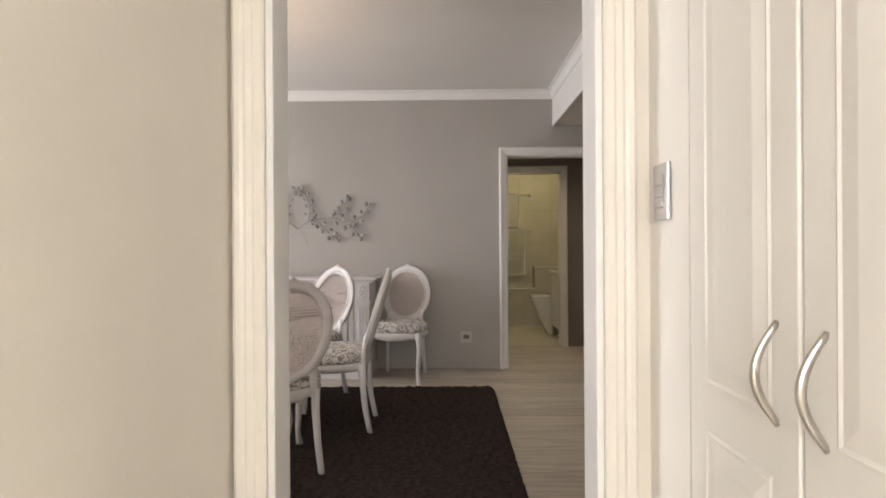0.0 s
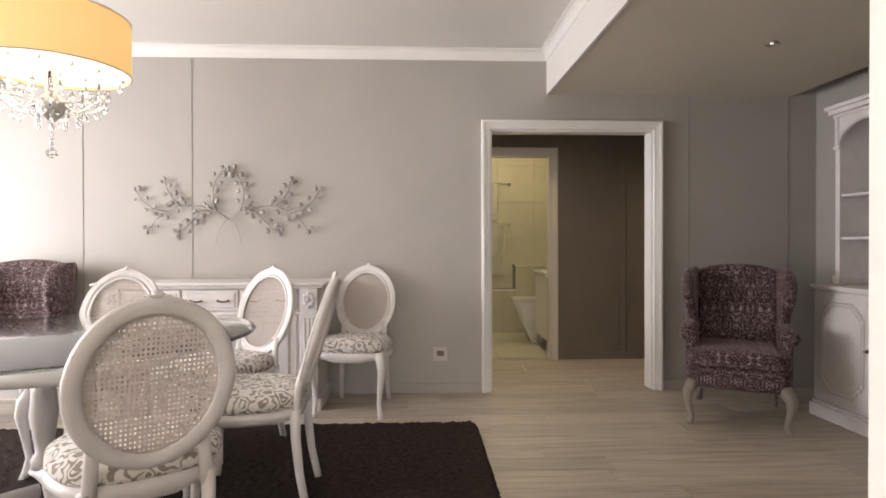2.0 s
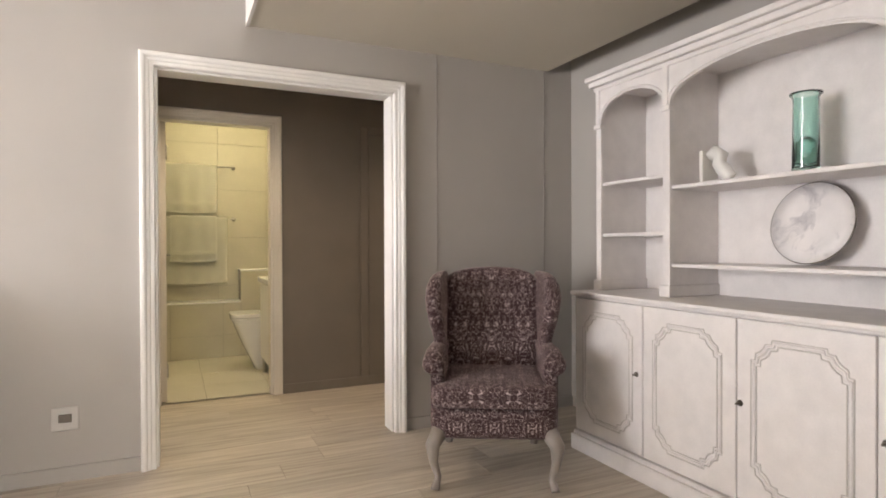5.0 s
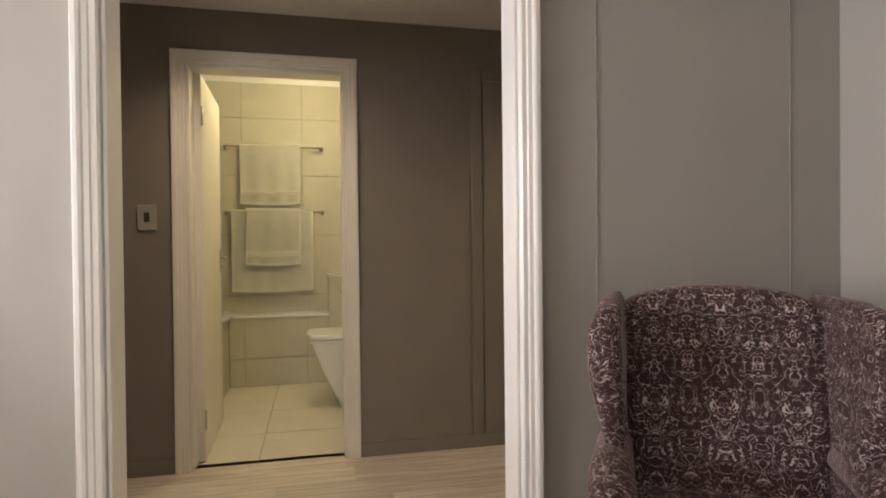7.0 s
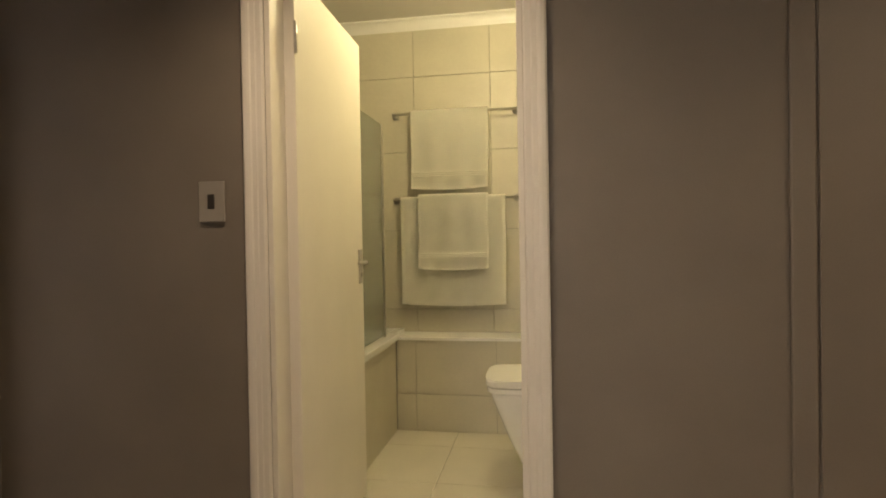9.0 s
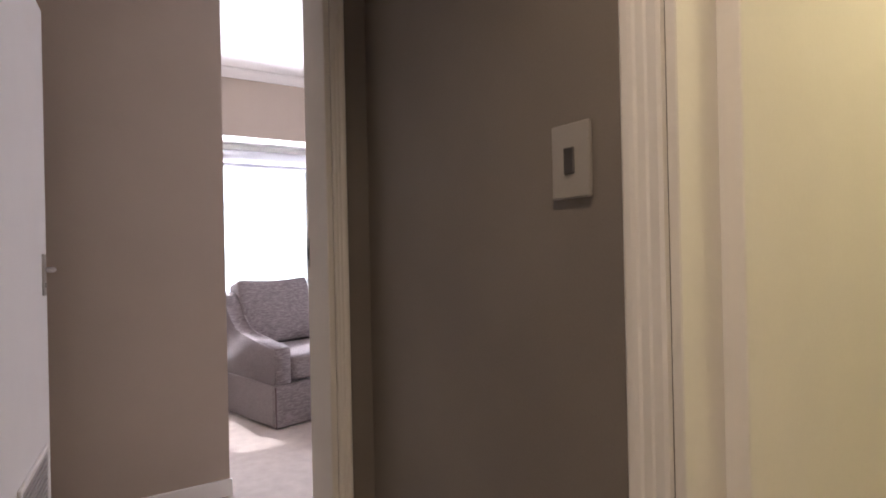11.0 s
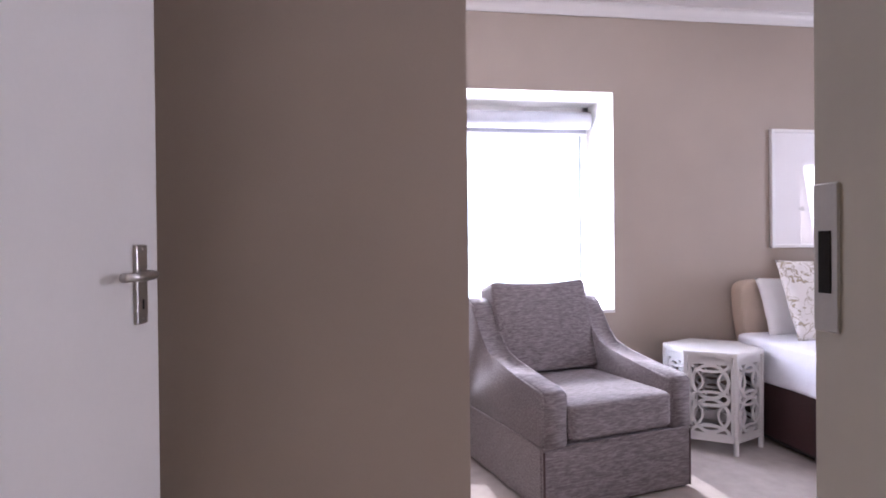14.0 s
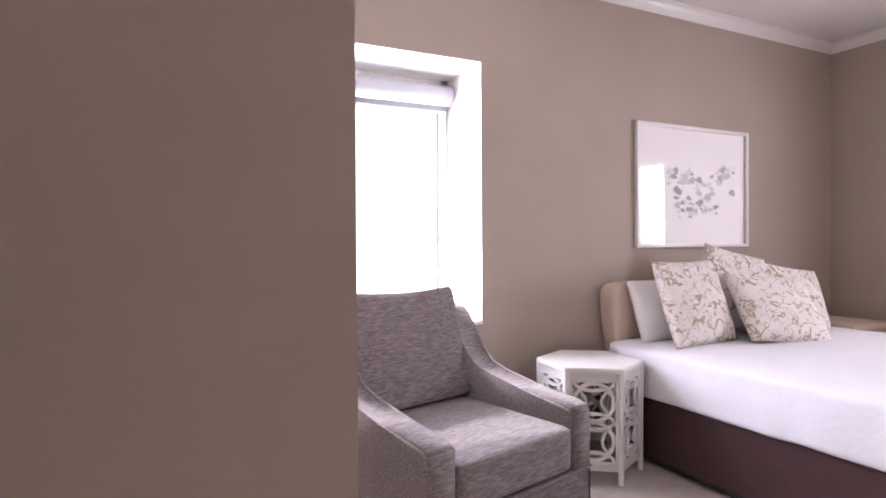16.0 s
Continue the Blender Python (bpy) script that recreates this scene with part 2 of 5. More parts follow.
ARTMETAL = mat("grey_painted_metal", (0.29, 0.27, 0.255), 0.5, 0.2, 0.1, 30)
BEDBASE = mat("dark_brown_leatherette", (0.060, 0.028, 0.028), 0.45, 0, 0.15, 12, 0.1, 200)
COVER = mat("white_quilted_cotton", (0.80, 0.79, 0.82), 0.9, 0, 0.03, 9, 0.2, 38, 0.1)
PILLOW = mat("white_cotton", (0.80, 0.78, 0.77), 0.9, 0, 0.03, 9, 0.04, 300, 0.1)
BEIGE = mat("beige_linen", (0.58, 0.47, 0.37), 0.9, 0, 0.06, 9, 0.05, 300, 0.1)
FLORAL = pattern("olive_floral_print", (0.76, 0.72, 0.68), (0.42, 0.36, 0.26), 9, "sprig", 0.1, 0.9, 0.95, (1, 1, 1), 0.4, 0.1)
PAPER = mat("white_art_paper", (0.90, 0.87, 0.85), 0.8, 0, 0.02)
CLEARGLASS = glass("picture_glass_clear", (1.0, 0.99, 0.985))
PLATEM = pattern("marbled_ceramic", (0.74, 0.71, 0.70), (0.42, 0.40, 0.42), 9, "slub", 0.5, 0.7, 0.25, (1, 1, 1), 1.5, 0.0)


# ---- building helpers ----
def box(bm, a, b, bev=0.0, seg=1):
    r = bmesh.ops.create_cube(bm, size=1)
    vs = r["verts"]
    for v in vs:
        v.co = Vector([a[i] + (v.co[i] + 0.5) * (b[i] - a[i]) for i in range(3)])
    if bev:
        es = list({e for v in vs for e in v.link_edges})
        bmesh.ops.bevel(bm, geom=es, offset=bev, segments=seg, affect="EDGES", profile=0.5)
    return bm


def bx(a, b, bev=0.0, seg=1):
    return box(bmesh.new(), a, b, bev, seg)


def tube(bm, pts, radii, n=8, squash=1.0, closed=False):
    """A round bar along points, with a radius for each point."""
    pts = [Vector(p) for p in pts]
    if not hasattr(radii, "__len__"):
        radii = [radii] * len(pts)
    rings, side = [], None
    for i, p in enumerate(pts):
        if closed:
            d = pts[(i + 1) % len(pts)] - pts[i - 1]
        else:
            d = pts[min(i + 1, len(pts) - 1)] - pts[max(i - 1, 0)]
        d.normalize()
        if side is None:
            side = d.orthogonal().normalized()
            for axis in (Vector((0, 1, 0)), Vector((1, 0, 0))):
                if abs(d.dot(axis)) < 0.5:
                    side = d.cross(axis).normalized()
                    break
        side = (side - d * side.dot(d)).normalized()
        up = d.cross(side)
        rings.append([bm.verts.new(p + side * math.cos(a) * radii[i] + up * math.sin(a) * radii[i] * squash) for a in [2 * math.pi * k / n for k in range(n)]])
    m = len(rings)
    for i in range(m if closed else m - 1):
        A, B = rings[i], rings[(i + 1) % m]
        for k in range(n):
            bm.faces.new((A[k], A[(k + 1) % n], B[(k + 1) % n], B[k]))
    if not closed:
        bm.faces.new(rings[0][::-1])
        bm.faces.new(rings[-1])
    return bm


def lathe(bm, prof, n=24, at=(0, 0, 0)):
    """Turns (radius, height) pairs round the upright axis."""
    rings = []
    for r, z in prof:
        rings.append([bm.verts.new((at[0] + r * math.cos(2 * math.pi * k / n), at[1] + r * math.sin(2 * math.pi * k / n), at[2] + z)) for k in range(n)])
    for A, B in zip(rings, rings[1:]):
        for k in range(n):
            bm.faces.new((A[k], A[(k + 1) % n], B[(k + 1) % n], B[k]))
    bm.faces.new(rings[0][::-1])
    bm.faces.new(rings[-1])
    return bm


def prism(bm, poly, d0, d1, axis="y"):
    """Pushes a flat outline from d0 to d1 along an axis."""
    def put(p, d):
        return {"x": (d, p[0], p[1]), "y": (p[0], d, p[1]), "z": (p[0], p[1], d)}[axis]
    A = [bm.verts.new(put(p, d0)) for p in poly]
    B = [bm.verts.new(put(p, d1)) for p in poly]
    n = len(poly)
    for i in range(n):
        bm.faces.new((A[i], A[(i + 1) % n], B[(i + 1) % n], B[i]))
    bm.faces.new(A[::-1])
    bm.faces.new(B)
    return bm


def cushion(bm, a, b, puff=0.03, n=14, power=4.0):
    """A stuffed block: a box with swollen, rounded sides."""
    c, h = [(a[i] + b[i]) / 2 for i in range(3)], [(b[i] - a[i]) / 2 for i in range(3)]
    r = bmesh.ops.create_cube(bm, size=2)
    es = list({e for v in r["verts"] for e in v.link_edges})
    bmesh.ops.subdivide_edges(bm, edges=es, cuts=n, use_grid_fill=True)
    for v in bm.verts:
        p = v.co.copy()
        l = (abs(p.x) ** power + abs(p.y) ** power + abs(p.z) ** power) ** (1 / power)
        q = p / l
        m = 1 + puff * (1 - min(1, abs(p.x) ** 2)) * (1 - min(1, abs(p.y) ** 2)) * (abs(p.z) > 0.99)
        v.co = (c[0] + q.x * h[0], c[1] + q.y * h[1], c[2] + q.z * h[2] * m)
    return bm


def mesh(name, bm, material, smooth=False):
    bmesh.ops.recalc_face_normals(bm, faces=bm.faces)
    me = bpy.data.meshes.new(name)
    bm.to_mesh(me)
    bm.free()
    me.materials.append(material)
    if smooth:
        for p in me.polygons:
            p.use_smooth = True
    return me


def part(name, bm, material, parent, label="", smooth=False):
    ob = new(name, mesh(name, bm, material, smooth))
    ob.parent = parent
    if label:
        tagged(ob, label)
    return ob


def thing(name, label, category, m=None, group="", kind=""):
    ob = new(name)
    ob.matrix_basis = m or Matrix()
    return tagged(ob, label, category, group, kind)


def single(name, bm, material, label, category, kind="", m=None, smooth=False, group=""):
    ob = new(name, mesh(name, bm, material, smooth))
    if m:
        ob.matrix_basis = m
    return tagged(ob, label, category, group, kind)


def wall(name, axis, d0, d1, a0, a1, z1, material, label, holes=()):
    """A wall across an axis from d0 to d1, along the other from a0 to a1, with openings (from, to, sill, head)."""
    bm = bmesh.new()

    def block(p, q, lo, hi):
        if q - p > 0.001 and hi - lo > 0.001:
            if axis == "y":
                box(bm, (p, d0, lo), (q, d1, hi))
            else:
                box(bm, (d0, p, lo), (d1, q, hi))
    at = a0
    for p, q, lo, hi in sorted(holes):
        block(at, p, 0, z1)
        block(p, q, 0, lo)
        block(p, q, hi, z1)
        at = q
    block(at, a1, 0, z1)
    return single(name, bm, material, label, "wall", "structure")


def slab(name, a, b, material, label, category):
    return single(name, bx(a, b), material, label, category, "structure")


def cornice(name, axis, at, side, a0, a1, z, size, material=None, depth=0.62):
    """A coved cornice under a ceiling at height z, on the wall face at `at`, growing to the given side."""
    prof = [(0, 0), (0, -size), (0.012, -size), (0.016, -size * 0.85)]
    prof += [(0.016 + (size - 0.026) * (1 - math.cos(k * math.pi / 10)), -size * 0.85 + size * 0.72 * math.sin(k * math.pi / 10)) for k in range(1, 6)]
    prof += [(size, -0.012), (size, 0)]
    bm = bmesh.new()
    poly = [(at + side * u * depth, z + w) for u, w in prof]
    if axis == "y":
        A = [bm.verts.new((a0, p[0], p[1])) for p in poly]
        B = [bm.verts.new((a1, p[0], p[1])) for p in poly]
    else:
        A = [bm.verts.new((p[0], a0, p[1])) for p in poly]
        B = [bm.verts.new((p[0], a1, p[1])) for p in poly]
    for i in range(len(poly)):
        j = (i + 1) % len(poly)
        bm.faces.new((A[i], A[j], B[j], B[i]))
    bm.faces.new(A)
    bm.faces.new(B)
    return single(name, bm, material or WHITE, "white coved plaster cornice along the ceiling", "cornice", "structure")


def architrave(name, w, h, m, material, width=0.07, depth=0.03, label=""):
    """A moulded door surround: opening w wide and h high, standing proud towards local -y."""
    k = width / 0.07
    prof = [(0.0, 0.0), (0.0, 0.45), (0.006, 0.6), (0.022, 0.6), (0.026, 0.72), (0.040, 0.75), (0.044, 0.92), (0.052, 1.0), (0.064, 0.98), (0.070, 0.8), (0.070, 0.0)]
    bm = bmesh.new()
    secs = []
    for corner in range(4):
        ring = []
        for u, d in prof:
            u *= k
            x = (-w / 2 - u) if corner < 2 else (w / 2 + u)
            z = 0 if corner in (0, 3) else h + u
            ring.append(bm.verts.new((x, -d * depth, z)))
        secs.append(ring)
    for A, B in zip(secs, secs[1:]):
        for i in range(len(prof) - 1):
            bm.faces.new((A[i], A[i + 1], B[i + 1], B[i]))
    bm.faces.new(secs[0])
    bm.faces.new(secs[3])
    return single(name, bm, material, label or "white moulded door surround", "door surround", "structure", m)


def lining(name, axis, d0, d1, a0, a1, h, material, t=0.018):
    """Boards that line a door opening on its two sides and head."""
    frame_ob = thing(name, "painted door lining boards", "door lining", kind="structure")
    for p, q, lo, hi in ((a0, a0 + t, 0, h), (a1 - t, a1, 0, h), (a0 + t, a1 - t, h - t, h)):
        part("lining_board", bx((p, d0, lo), (q, d1, hi), 0.002) if axis == "y" else bx((d0, p, lo), (d1, q, hi), 0.002), material, frame_ob)
    return frame_ob


# ---- the large structure ----
A0, A1 = 5.955, 6.075      # wall between dining room and hall
B0, B1 = 7.155, 7.275      # wall between hall and bathroom
K0, K1 = 1.87, 2.0        # wall between kitchen and dining room
C0, C1 = -0.19, -0.03      # wall between hall and bedroom
RX, LX = 3.56, -4.2        # dining room side walls
CZ = 2.64                  # dining room ceiling
wall("wall_dining_far", "y", A0, A1, LX, RX, CZ, GREY, "warm grey painted wall with a door opening", [(0.965, 2.24, 0, 2.025)])
wall("wall_dining_side", "x", RX, RX + 0.15, K0, A1, CZ, GREY, "warm grey painted side wall behind the cabinet")
wall("wall_dining_window", "x", LX - 0.2, LX, K0, A1, CZ, GREY, "warm grey painted wall with a wide window", [(2.95, 5.25, 0.5, 2.2)])
wall("wall_kitchen", "y", K0, K1, LX, RX, CZ, CREAM, "cream painted wall between kitchen and dining room", [(-0.018, 0.79, 0, 2.06)])
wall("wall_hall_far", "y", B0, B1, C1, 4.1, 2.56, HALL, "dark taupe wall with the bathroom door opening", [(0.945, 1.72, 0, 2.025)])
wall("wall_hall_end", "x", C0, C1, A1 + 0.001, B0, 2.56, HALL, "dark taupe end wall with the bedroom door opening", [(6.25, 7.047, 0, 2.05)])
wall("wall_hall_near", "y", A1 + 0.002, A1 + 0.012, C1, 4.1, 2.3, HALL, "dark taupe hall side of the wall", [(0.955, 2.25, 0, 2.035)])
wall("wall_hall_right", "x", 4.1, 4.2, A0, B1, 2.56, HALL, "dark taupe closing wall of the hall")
slab("ceiling_dining", (LX, K1, CZ), (1.42, A0, CZ + 0.1), CEIL, "pale grey painted plaster ceiling", "ceiling")
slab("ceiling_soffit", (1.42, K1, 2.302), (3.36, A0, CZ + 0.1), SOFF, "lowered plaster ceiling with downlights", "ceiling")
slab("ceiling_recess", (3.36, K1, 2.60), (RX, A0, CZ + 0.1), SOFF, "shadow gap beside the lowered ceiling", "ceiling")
slab("soffit_edge_face", (1.404, K1, 2.296), (1.42, A0, 2.56), CEIL, "pale painted edge of the lowered ceiling", "ceiling")
slab("ceiling_hall", (C1, A1, 2.3), (4.1, B0, 2.5), CEIL, "pale painted hall ceiling", "ceiling")
cornice("cornice_far", "y", A0, -1, LX, 1.404, CZ, 0.085)
cornice("cornice_soffit", "x", 1.404, -1, K1, A0, CZ, 0.085)
cornice("cornice_window_side", "x", LX, 1, K1, A0, CZ, 0.085)
cornice("cornice_near", "y", K1, 1, LX, 1.404, CZ, 0.085)
slab("ground", (-60, -60, -0.6), (60, 60, -0.5), SUB, "dark ground around the building", "ground")
slab("floor_base", (-4.4, -2.1, -0.2), (4.3, 11.7, -0.03), SUB, "dark subfloor below the boards", "floor")

# kitchen passage
wall("wall_kitchen_left", "x", -0.25, -0.1, -1.8, K0, 2.5, OFFW, "smooth cream painted wall beside the doorway", [(-1.4, -0.2, 0.9, 2.1)])
wall("wall_kitchen_right", "x", 0.9, 1.05, 1.645, K0, 2.5, CABPAINT, "cream painted wall return with a light switch")
wall("wall_kitchen_back", "y", -1.95, -1.8, -0.25, 1.6, 2.5, OFFW, "cream kitchen wall, out of view, with an added window", [(-0.05, 0.85, 0.9, 2.1)])
slab("ceiling_kitchen", (-0.25, -1.95, 2.5), (1.6, K0, 2.6), CEIL, "white painted kitchen ceiling", "ceiling")
slab("floor_kitchen", (-0.25, -1.95, -0.03), (1.6, K0, 0.0), TILEF, "pale tiled kitchen floor", "floor")
wall("wall_kitchen_outer", "x", 1.5, 1.6, -1.8, 1.645, 2.5, OFFW, "cream wall behind the kitchen cabinets")
architrave("door_surround_kitchen", 0.808, 2.06, pose(0.386, K0, 0), OFFW, 0.072, 0.03, "cream moulded surround of the kitchen doorway")
architrave("door_surround_dining", 0.808, 2.06, pose(0.386, K1, 0, 0, 0, 180), WHITE, 0.07, 0.012, "white moulded surround of the kitchen doorway")
lining("door_lining_kitchen", "y", K0, K1, -0.018, 0.79, 2.06, WHITE)

# door surrounds of dining room, hall, bathroom and bedroom
architrave("door_surround_wide", 1.275, 2.025, pose(1.6025, A0, 0), WHITE, 0.07, 0.045, "wide white moulded door surround")
lining("door_lining_wide", "y", A0, A1 + 0.012, 0.965, 2.24, 2.025, WHITE, 0.012)
architrave("door_surround_hall_side", 1.275, 2.025, pose(1.6025, A1 + 0.012, 0, 0, 0, 180), WHITE, 0.07, 0.02, "wide white moulded door surround in the hall")
architrave("door_surround_bath", 0.775, 2.025, pose(1.3325, B0, 0), OFFW, 0.066, 0.022, "cream painted surround of the bathroom door")
lining("door_lining_bath", "y", B0, B1, 0.945, 1.72, 2.025, OFFW)
architrave("door_surround_bedroom", 0.797, 2.05, pose(C1, 6.6485, 0, 0, 0, 90), OFFW, 0.036, 0.02, "cream painted surround of the bedroom door")
lining("door_lining_bedroom", "x", C0, C1, 6.25, 7.047, 2.05, OFFW)

# grooves between the wall panels
for gx in (-2.10, -1.297, 2.53, 3.33):
    slab("wall_joint", (gx - 0.003, A0 - 0.0035, 0.08), (gx + 0.003, A0 + 0.001, 2.54), JOINT, "thin joint between two painted wall panels", "trim")
slab("baseboard_far_left", (LX, A0 - 0.014, 0), (0.895, A0 - 0.0005, 0.07), GREY, "grey painted skirting board", "baseboard")
slab("baseboard_far_right", (2.31, A0 - 0.014, 0), (RX, A0 - 0.0005, 0.07), GREY, "grey painted skirting board", "baseboard")
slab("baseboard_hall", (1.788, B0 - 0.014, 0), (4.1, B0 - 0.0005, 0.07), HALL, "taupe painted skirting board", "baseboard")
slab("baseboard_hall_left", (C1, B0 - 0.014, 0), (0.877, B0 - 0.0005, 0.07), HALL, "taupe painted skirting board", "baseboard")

# bathroom
wall("wall_bath_back", "y", 9.1, 9.25, 0.0, 2.3, 2.6, GROUT, "wall behind cream bathroom tiles")
wall("wall_bath_left", "x", 0.05, 0.2, B1, 9.1, 2.6, TILE, "cream tiled wall beside the bath")
wall("wall_bath_right", "x", 2.12, 2.3, B1, 9.1, 2.6, TILE, "cream tiled wall beside the toilet")
slab("ceiling_bath", (0.05, B1, 2.54), (2.3, 9.25, 2.64), CEIL, "white painted bathroom ceiling", "ceiling")
cornice("cornice_bath", "y", 9.1, -1, 0.2, 2.12, 2.54, 0.075)
slab("floor_bath", (0.05, B0 + 0.03, -0.03), (2.3, 9.25, -0.004), GROUT, "grout bed of the bathroom floor", "floor")

# bedroom
BX, BN = -3.2, 11.29
wall("wall_bedroom_window", "x", BX - 0.45, BX, 6.2, BN, 2.58, TAUPE, "taupe wall with a deep window recess", [(7.0, 8.3, 0.71, 2.05)])
wall("wall_bedroom_north", "y", BN, BN + 0.2, BX - 0.45, 0.2, 2.58, TAUPE, "taupe painted wall with a window", [(-1.6, -1.12, 1.0, 1.95)])
wall("wall_bedroom_east", "x", C0, -0.02, B1 + 0.001, BN, 2.58, TAUPE, "taupe painted wall")
wall("wall_bedroom_door_side", "x", C0 - 0.004, C0, 6.201, B1 + 0.001, 2.58, TAUPE, "taupe painted wall around the bedroom door", [(6.24, 7.057, 0, 2.06)])
wall("wall_partition", "x", -1.48, -1.335, 6.2, 7.042, 2.58, TAUPE, "taupe painted partition wall end")
wall("wall_bedroom_lobby", "y", 6.08, 6.2, BX - 0.45, C0 - 0.004, 2.58, TAUPE, "taupe painted wall behind the open door")
slab("ceiling_bedroom", (BX - 0.45, 6.08, 2.58), (C1, BN + 0.2, 2.68), CEIL, "white painted bedroom ceiling", "ceiling")
slab("floor_bedroom", (BX, 6.08, -0.03), (-0.125, BN, 0.004), CARPET, "beige cut-pile bedroom carpet", "floor")
cornice("cornice_bedroom_window", "x", BX, 1, 6.2, BN, 2.58, 0.075)
cornice("cornice_bedroom_north", "y", BN, -1, BX, C0, 2.58, 0.075)
slab("baseboard_bedroom", (BX + 0.0005, 6.2, 0.004), (BX + 0.014, BN, 0.08), WHITE, "white painted bedroom skirting board", "baseboard")
slab("baseboard_partition", (-1.335, 6.2, 0.004), (-1.322, 7.05, 0.08), WHITE, "white painted skirting at the partition", "baseboard")


def window(name, axis, d, a0, a1, z0, z1, label, bars=(0.5,), rail=0.62):
    """A framed window across an axis at d: frame, mullions and panes."""
    w = thing(name, label, "window", kind="structure")

    def bar(nm, p, q, lo, hi, th, material):
        return part(nm, bx((p, d - th, lo), (q, d + th, hi), 0.003) if axis == "y" else bx((d - th, p, lo), (d + th, q, hi), 0.003), material, w)
    for p, q, lo, hi in ((a0, a0 + 0.05, z0, z1), (a1 - 0.05, a1, z0, z1), (a0, a1, z0, z0 + 0.05), (a0, a1, z1 - 0.05, z1)):
        bar("window_frame", p, q, lo, hi, 0.03, WHITE)
    for k in bars:
        c = a0 + (a1 - a0) * k
        bar("mullion", c - 0.025, c + 0.025, z0 + 0.05, z1 - 0.05, 0.026, WHITE)
    if rail:
        c = z0 + (z1 - z0) * rail
        bar("transom", a0 + 0.05, a1 - 0.05, c - 0.02, c + 0.02, 0.024, WHITE)
    pane = bar("pane", a0 + 0.05, a1 - 0.05, z0 + 0.05, z1 - 0.05, 0.002, GLASS)
    pane.visible_shadow = False
    return w


window("window_1", "x", -3.61, 7.0, 8.3, 0.71, 2.05, "white framed bedroom window in bright daylight", (), None)
window("window_2", "y", BN + 0.14, -1.6, -1.12, 1.0, 1.95, "white framed bedroom window", ())
window("window_3", "x", LX - 0.12, 2.95, 5.25, 0.5, 2.2, "wide white framed dining room window", (0.33, 0.67))
# invented opening, never in view, that holds the cupboards' side fill
window("fill_window_side", "x", -0.2, -1.4, -0.2, 0.9, 2.1, "added white framed window, out of view, that lights the kitchen cupboards")
# assumed window, out of view, placed for the kitchen fill
window("fill_window_back", "y", -1.9, -0.05, 0.85, 0.9, 2.1, "added white framed kitchen window, out of view, to let light in")
single("reveal_lining", prism(bmesh.new(), [(BX - 0.45, 8.297), (BX + 0.002, 8.297), (BX + 0.002, 8.3), (BX - 0.45, 8.3)], 0.71, 2.05, "z"), WHITE, "white painted window reveal", "trim", "structure")
slab("reveal_head", (BX - 0.45, 7.0, 2.047), (BX + 0.002, 8.297, 2.05), WHITE, "white painted window reveal head", "trim")
slab("window_sill_bedroom", (BX - 0.42, 7.0, 0.71), (BX + 0.015, 8.297, 0.73), WHITE, "white painted window sill", "sill")
slab("backdrop_bedroom", (-14, 0, -1), (-13.9, 16, 9), SKYGLOW, "bright hazy distance outside the window", "backdrop")

# ---- the things ----
def ellipse(cx, cz, a, b, n, y=0.0, lean=0.0):
    return [(cx + a * math.cos(2 * math.pi * k / n), y + lean * b * math.sin(2 * math.pi * k / n), cz + b * math.sin(2 * math.pi * k / n)) for k in range(n)]


# ---- kitchen passage ----
def kitchen_unit(y0, y1, handle_y):
    """A tall kitchen cupboard with a raised-panel door and a bow handle; the front faces -x."""
    u = thing("kitchen_cupboard", "tall cream kitchen cupboard with a raised-panel door and bow handle", "cupboard", pose(0.9, y0, 0), "kitchen cupboards")
    w = y1 - y0
    part("body", bx((0.02, 0, 0.0), (0.58, w, 2.35), 0.002), CABPAINT, u)
    d = part("door", bx((-0.002, 0.003, 0.08), (0.019, w - 0.003, 2.33), 0.004, 2), CABPAINT, u)
    for lo, hi in ((0.14, 0.80), (0.885, 2.26)):
        a, b = 0.07, w - 0.07
        bm = bmesh.new()
        rings = []
        for inset, x in ((0.0, -0.0021), (0.006, -0.0045), (0.012, -0.0025), (0.045, -0.0065)):
            rings.append([bm.verts.new((x, y, z)) for y, z in ((a + inset, lo + inset), (b - inset, lo + inset), (b - inset, hi - inset), (a + inset, hi - inset))])
        for P_, Q_ in zip(rings, rings[1:]):
            for k in range(4):
                bm.faces.new((P_[k], P_[(k + 1) % 4], Q_[(k + 1) % 4], Q_[k]))
        bm.faces.new(rings[-1])
        part("raised_panel", bm, CABPAINT, d)
    hy = handle_y - y0
    pts = [(-0.002 - 0.034 * math.sin(math.pi * k / 12), hy, 0.88 + 0.15 * k / 12) for k in range(13)]
    part("handle", tube(bmesh.new(), pts, [0.005 + 0.0025 * math.sin(math.pi * k / 12) for k in range(13)], 8, 0.7), CHROME, d, "polished steel bow handle", True)
    return u


kitchen_unit(1.28, 1.642, 1.335)
kitchen_unit(0.918, 1.278, 1.225)
kitchen_unit(0.556, 0.916, 0.86)
kitchen_unit(0.194, 0.554, 0.26)
kitchen_unit(-0.168, 0.192, 0.13)


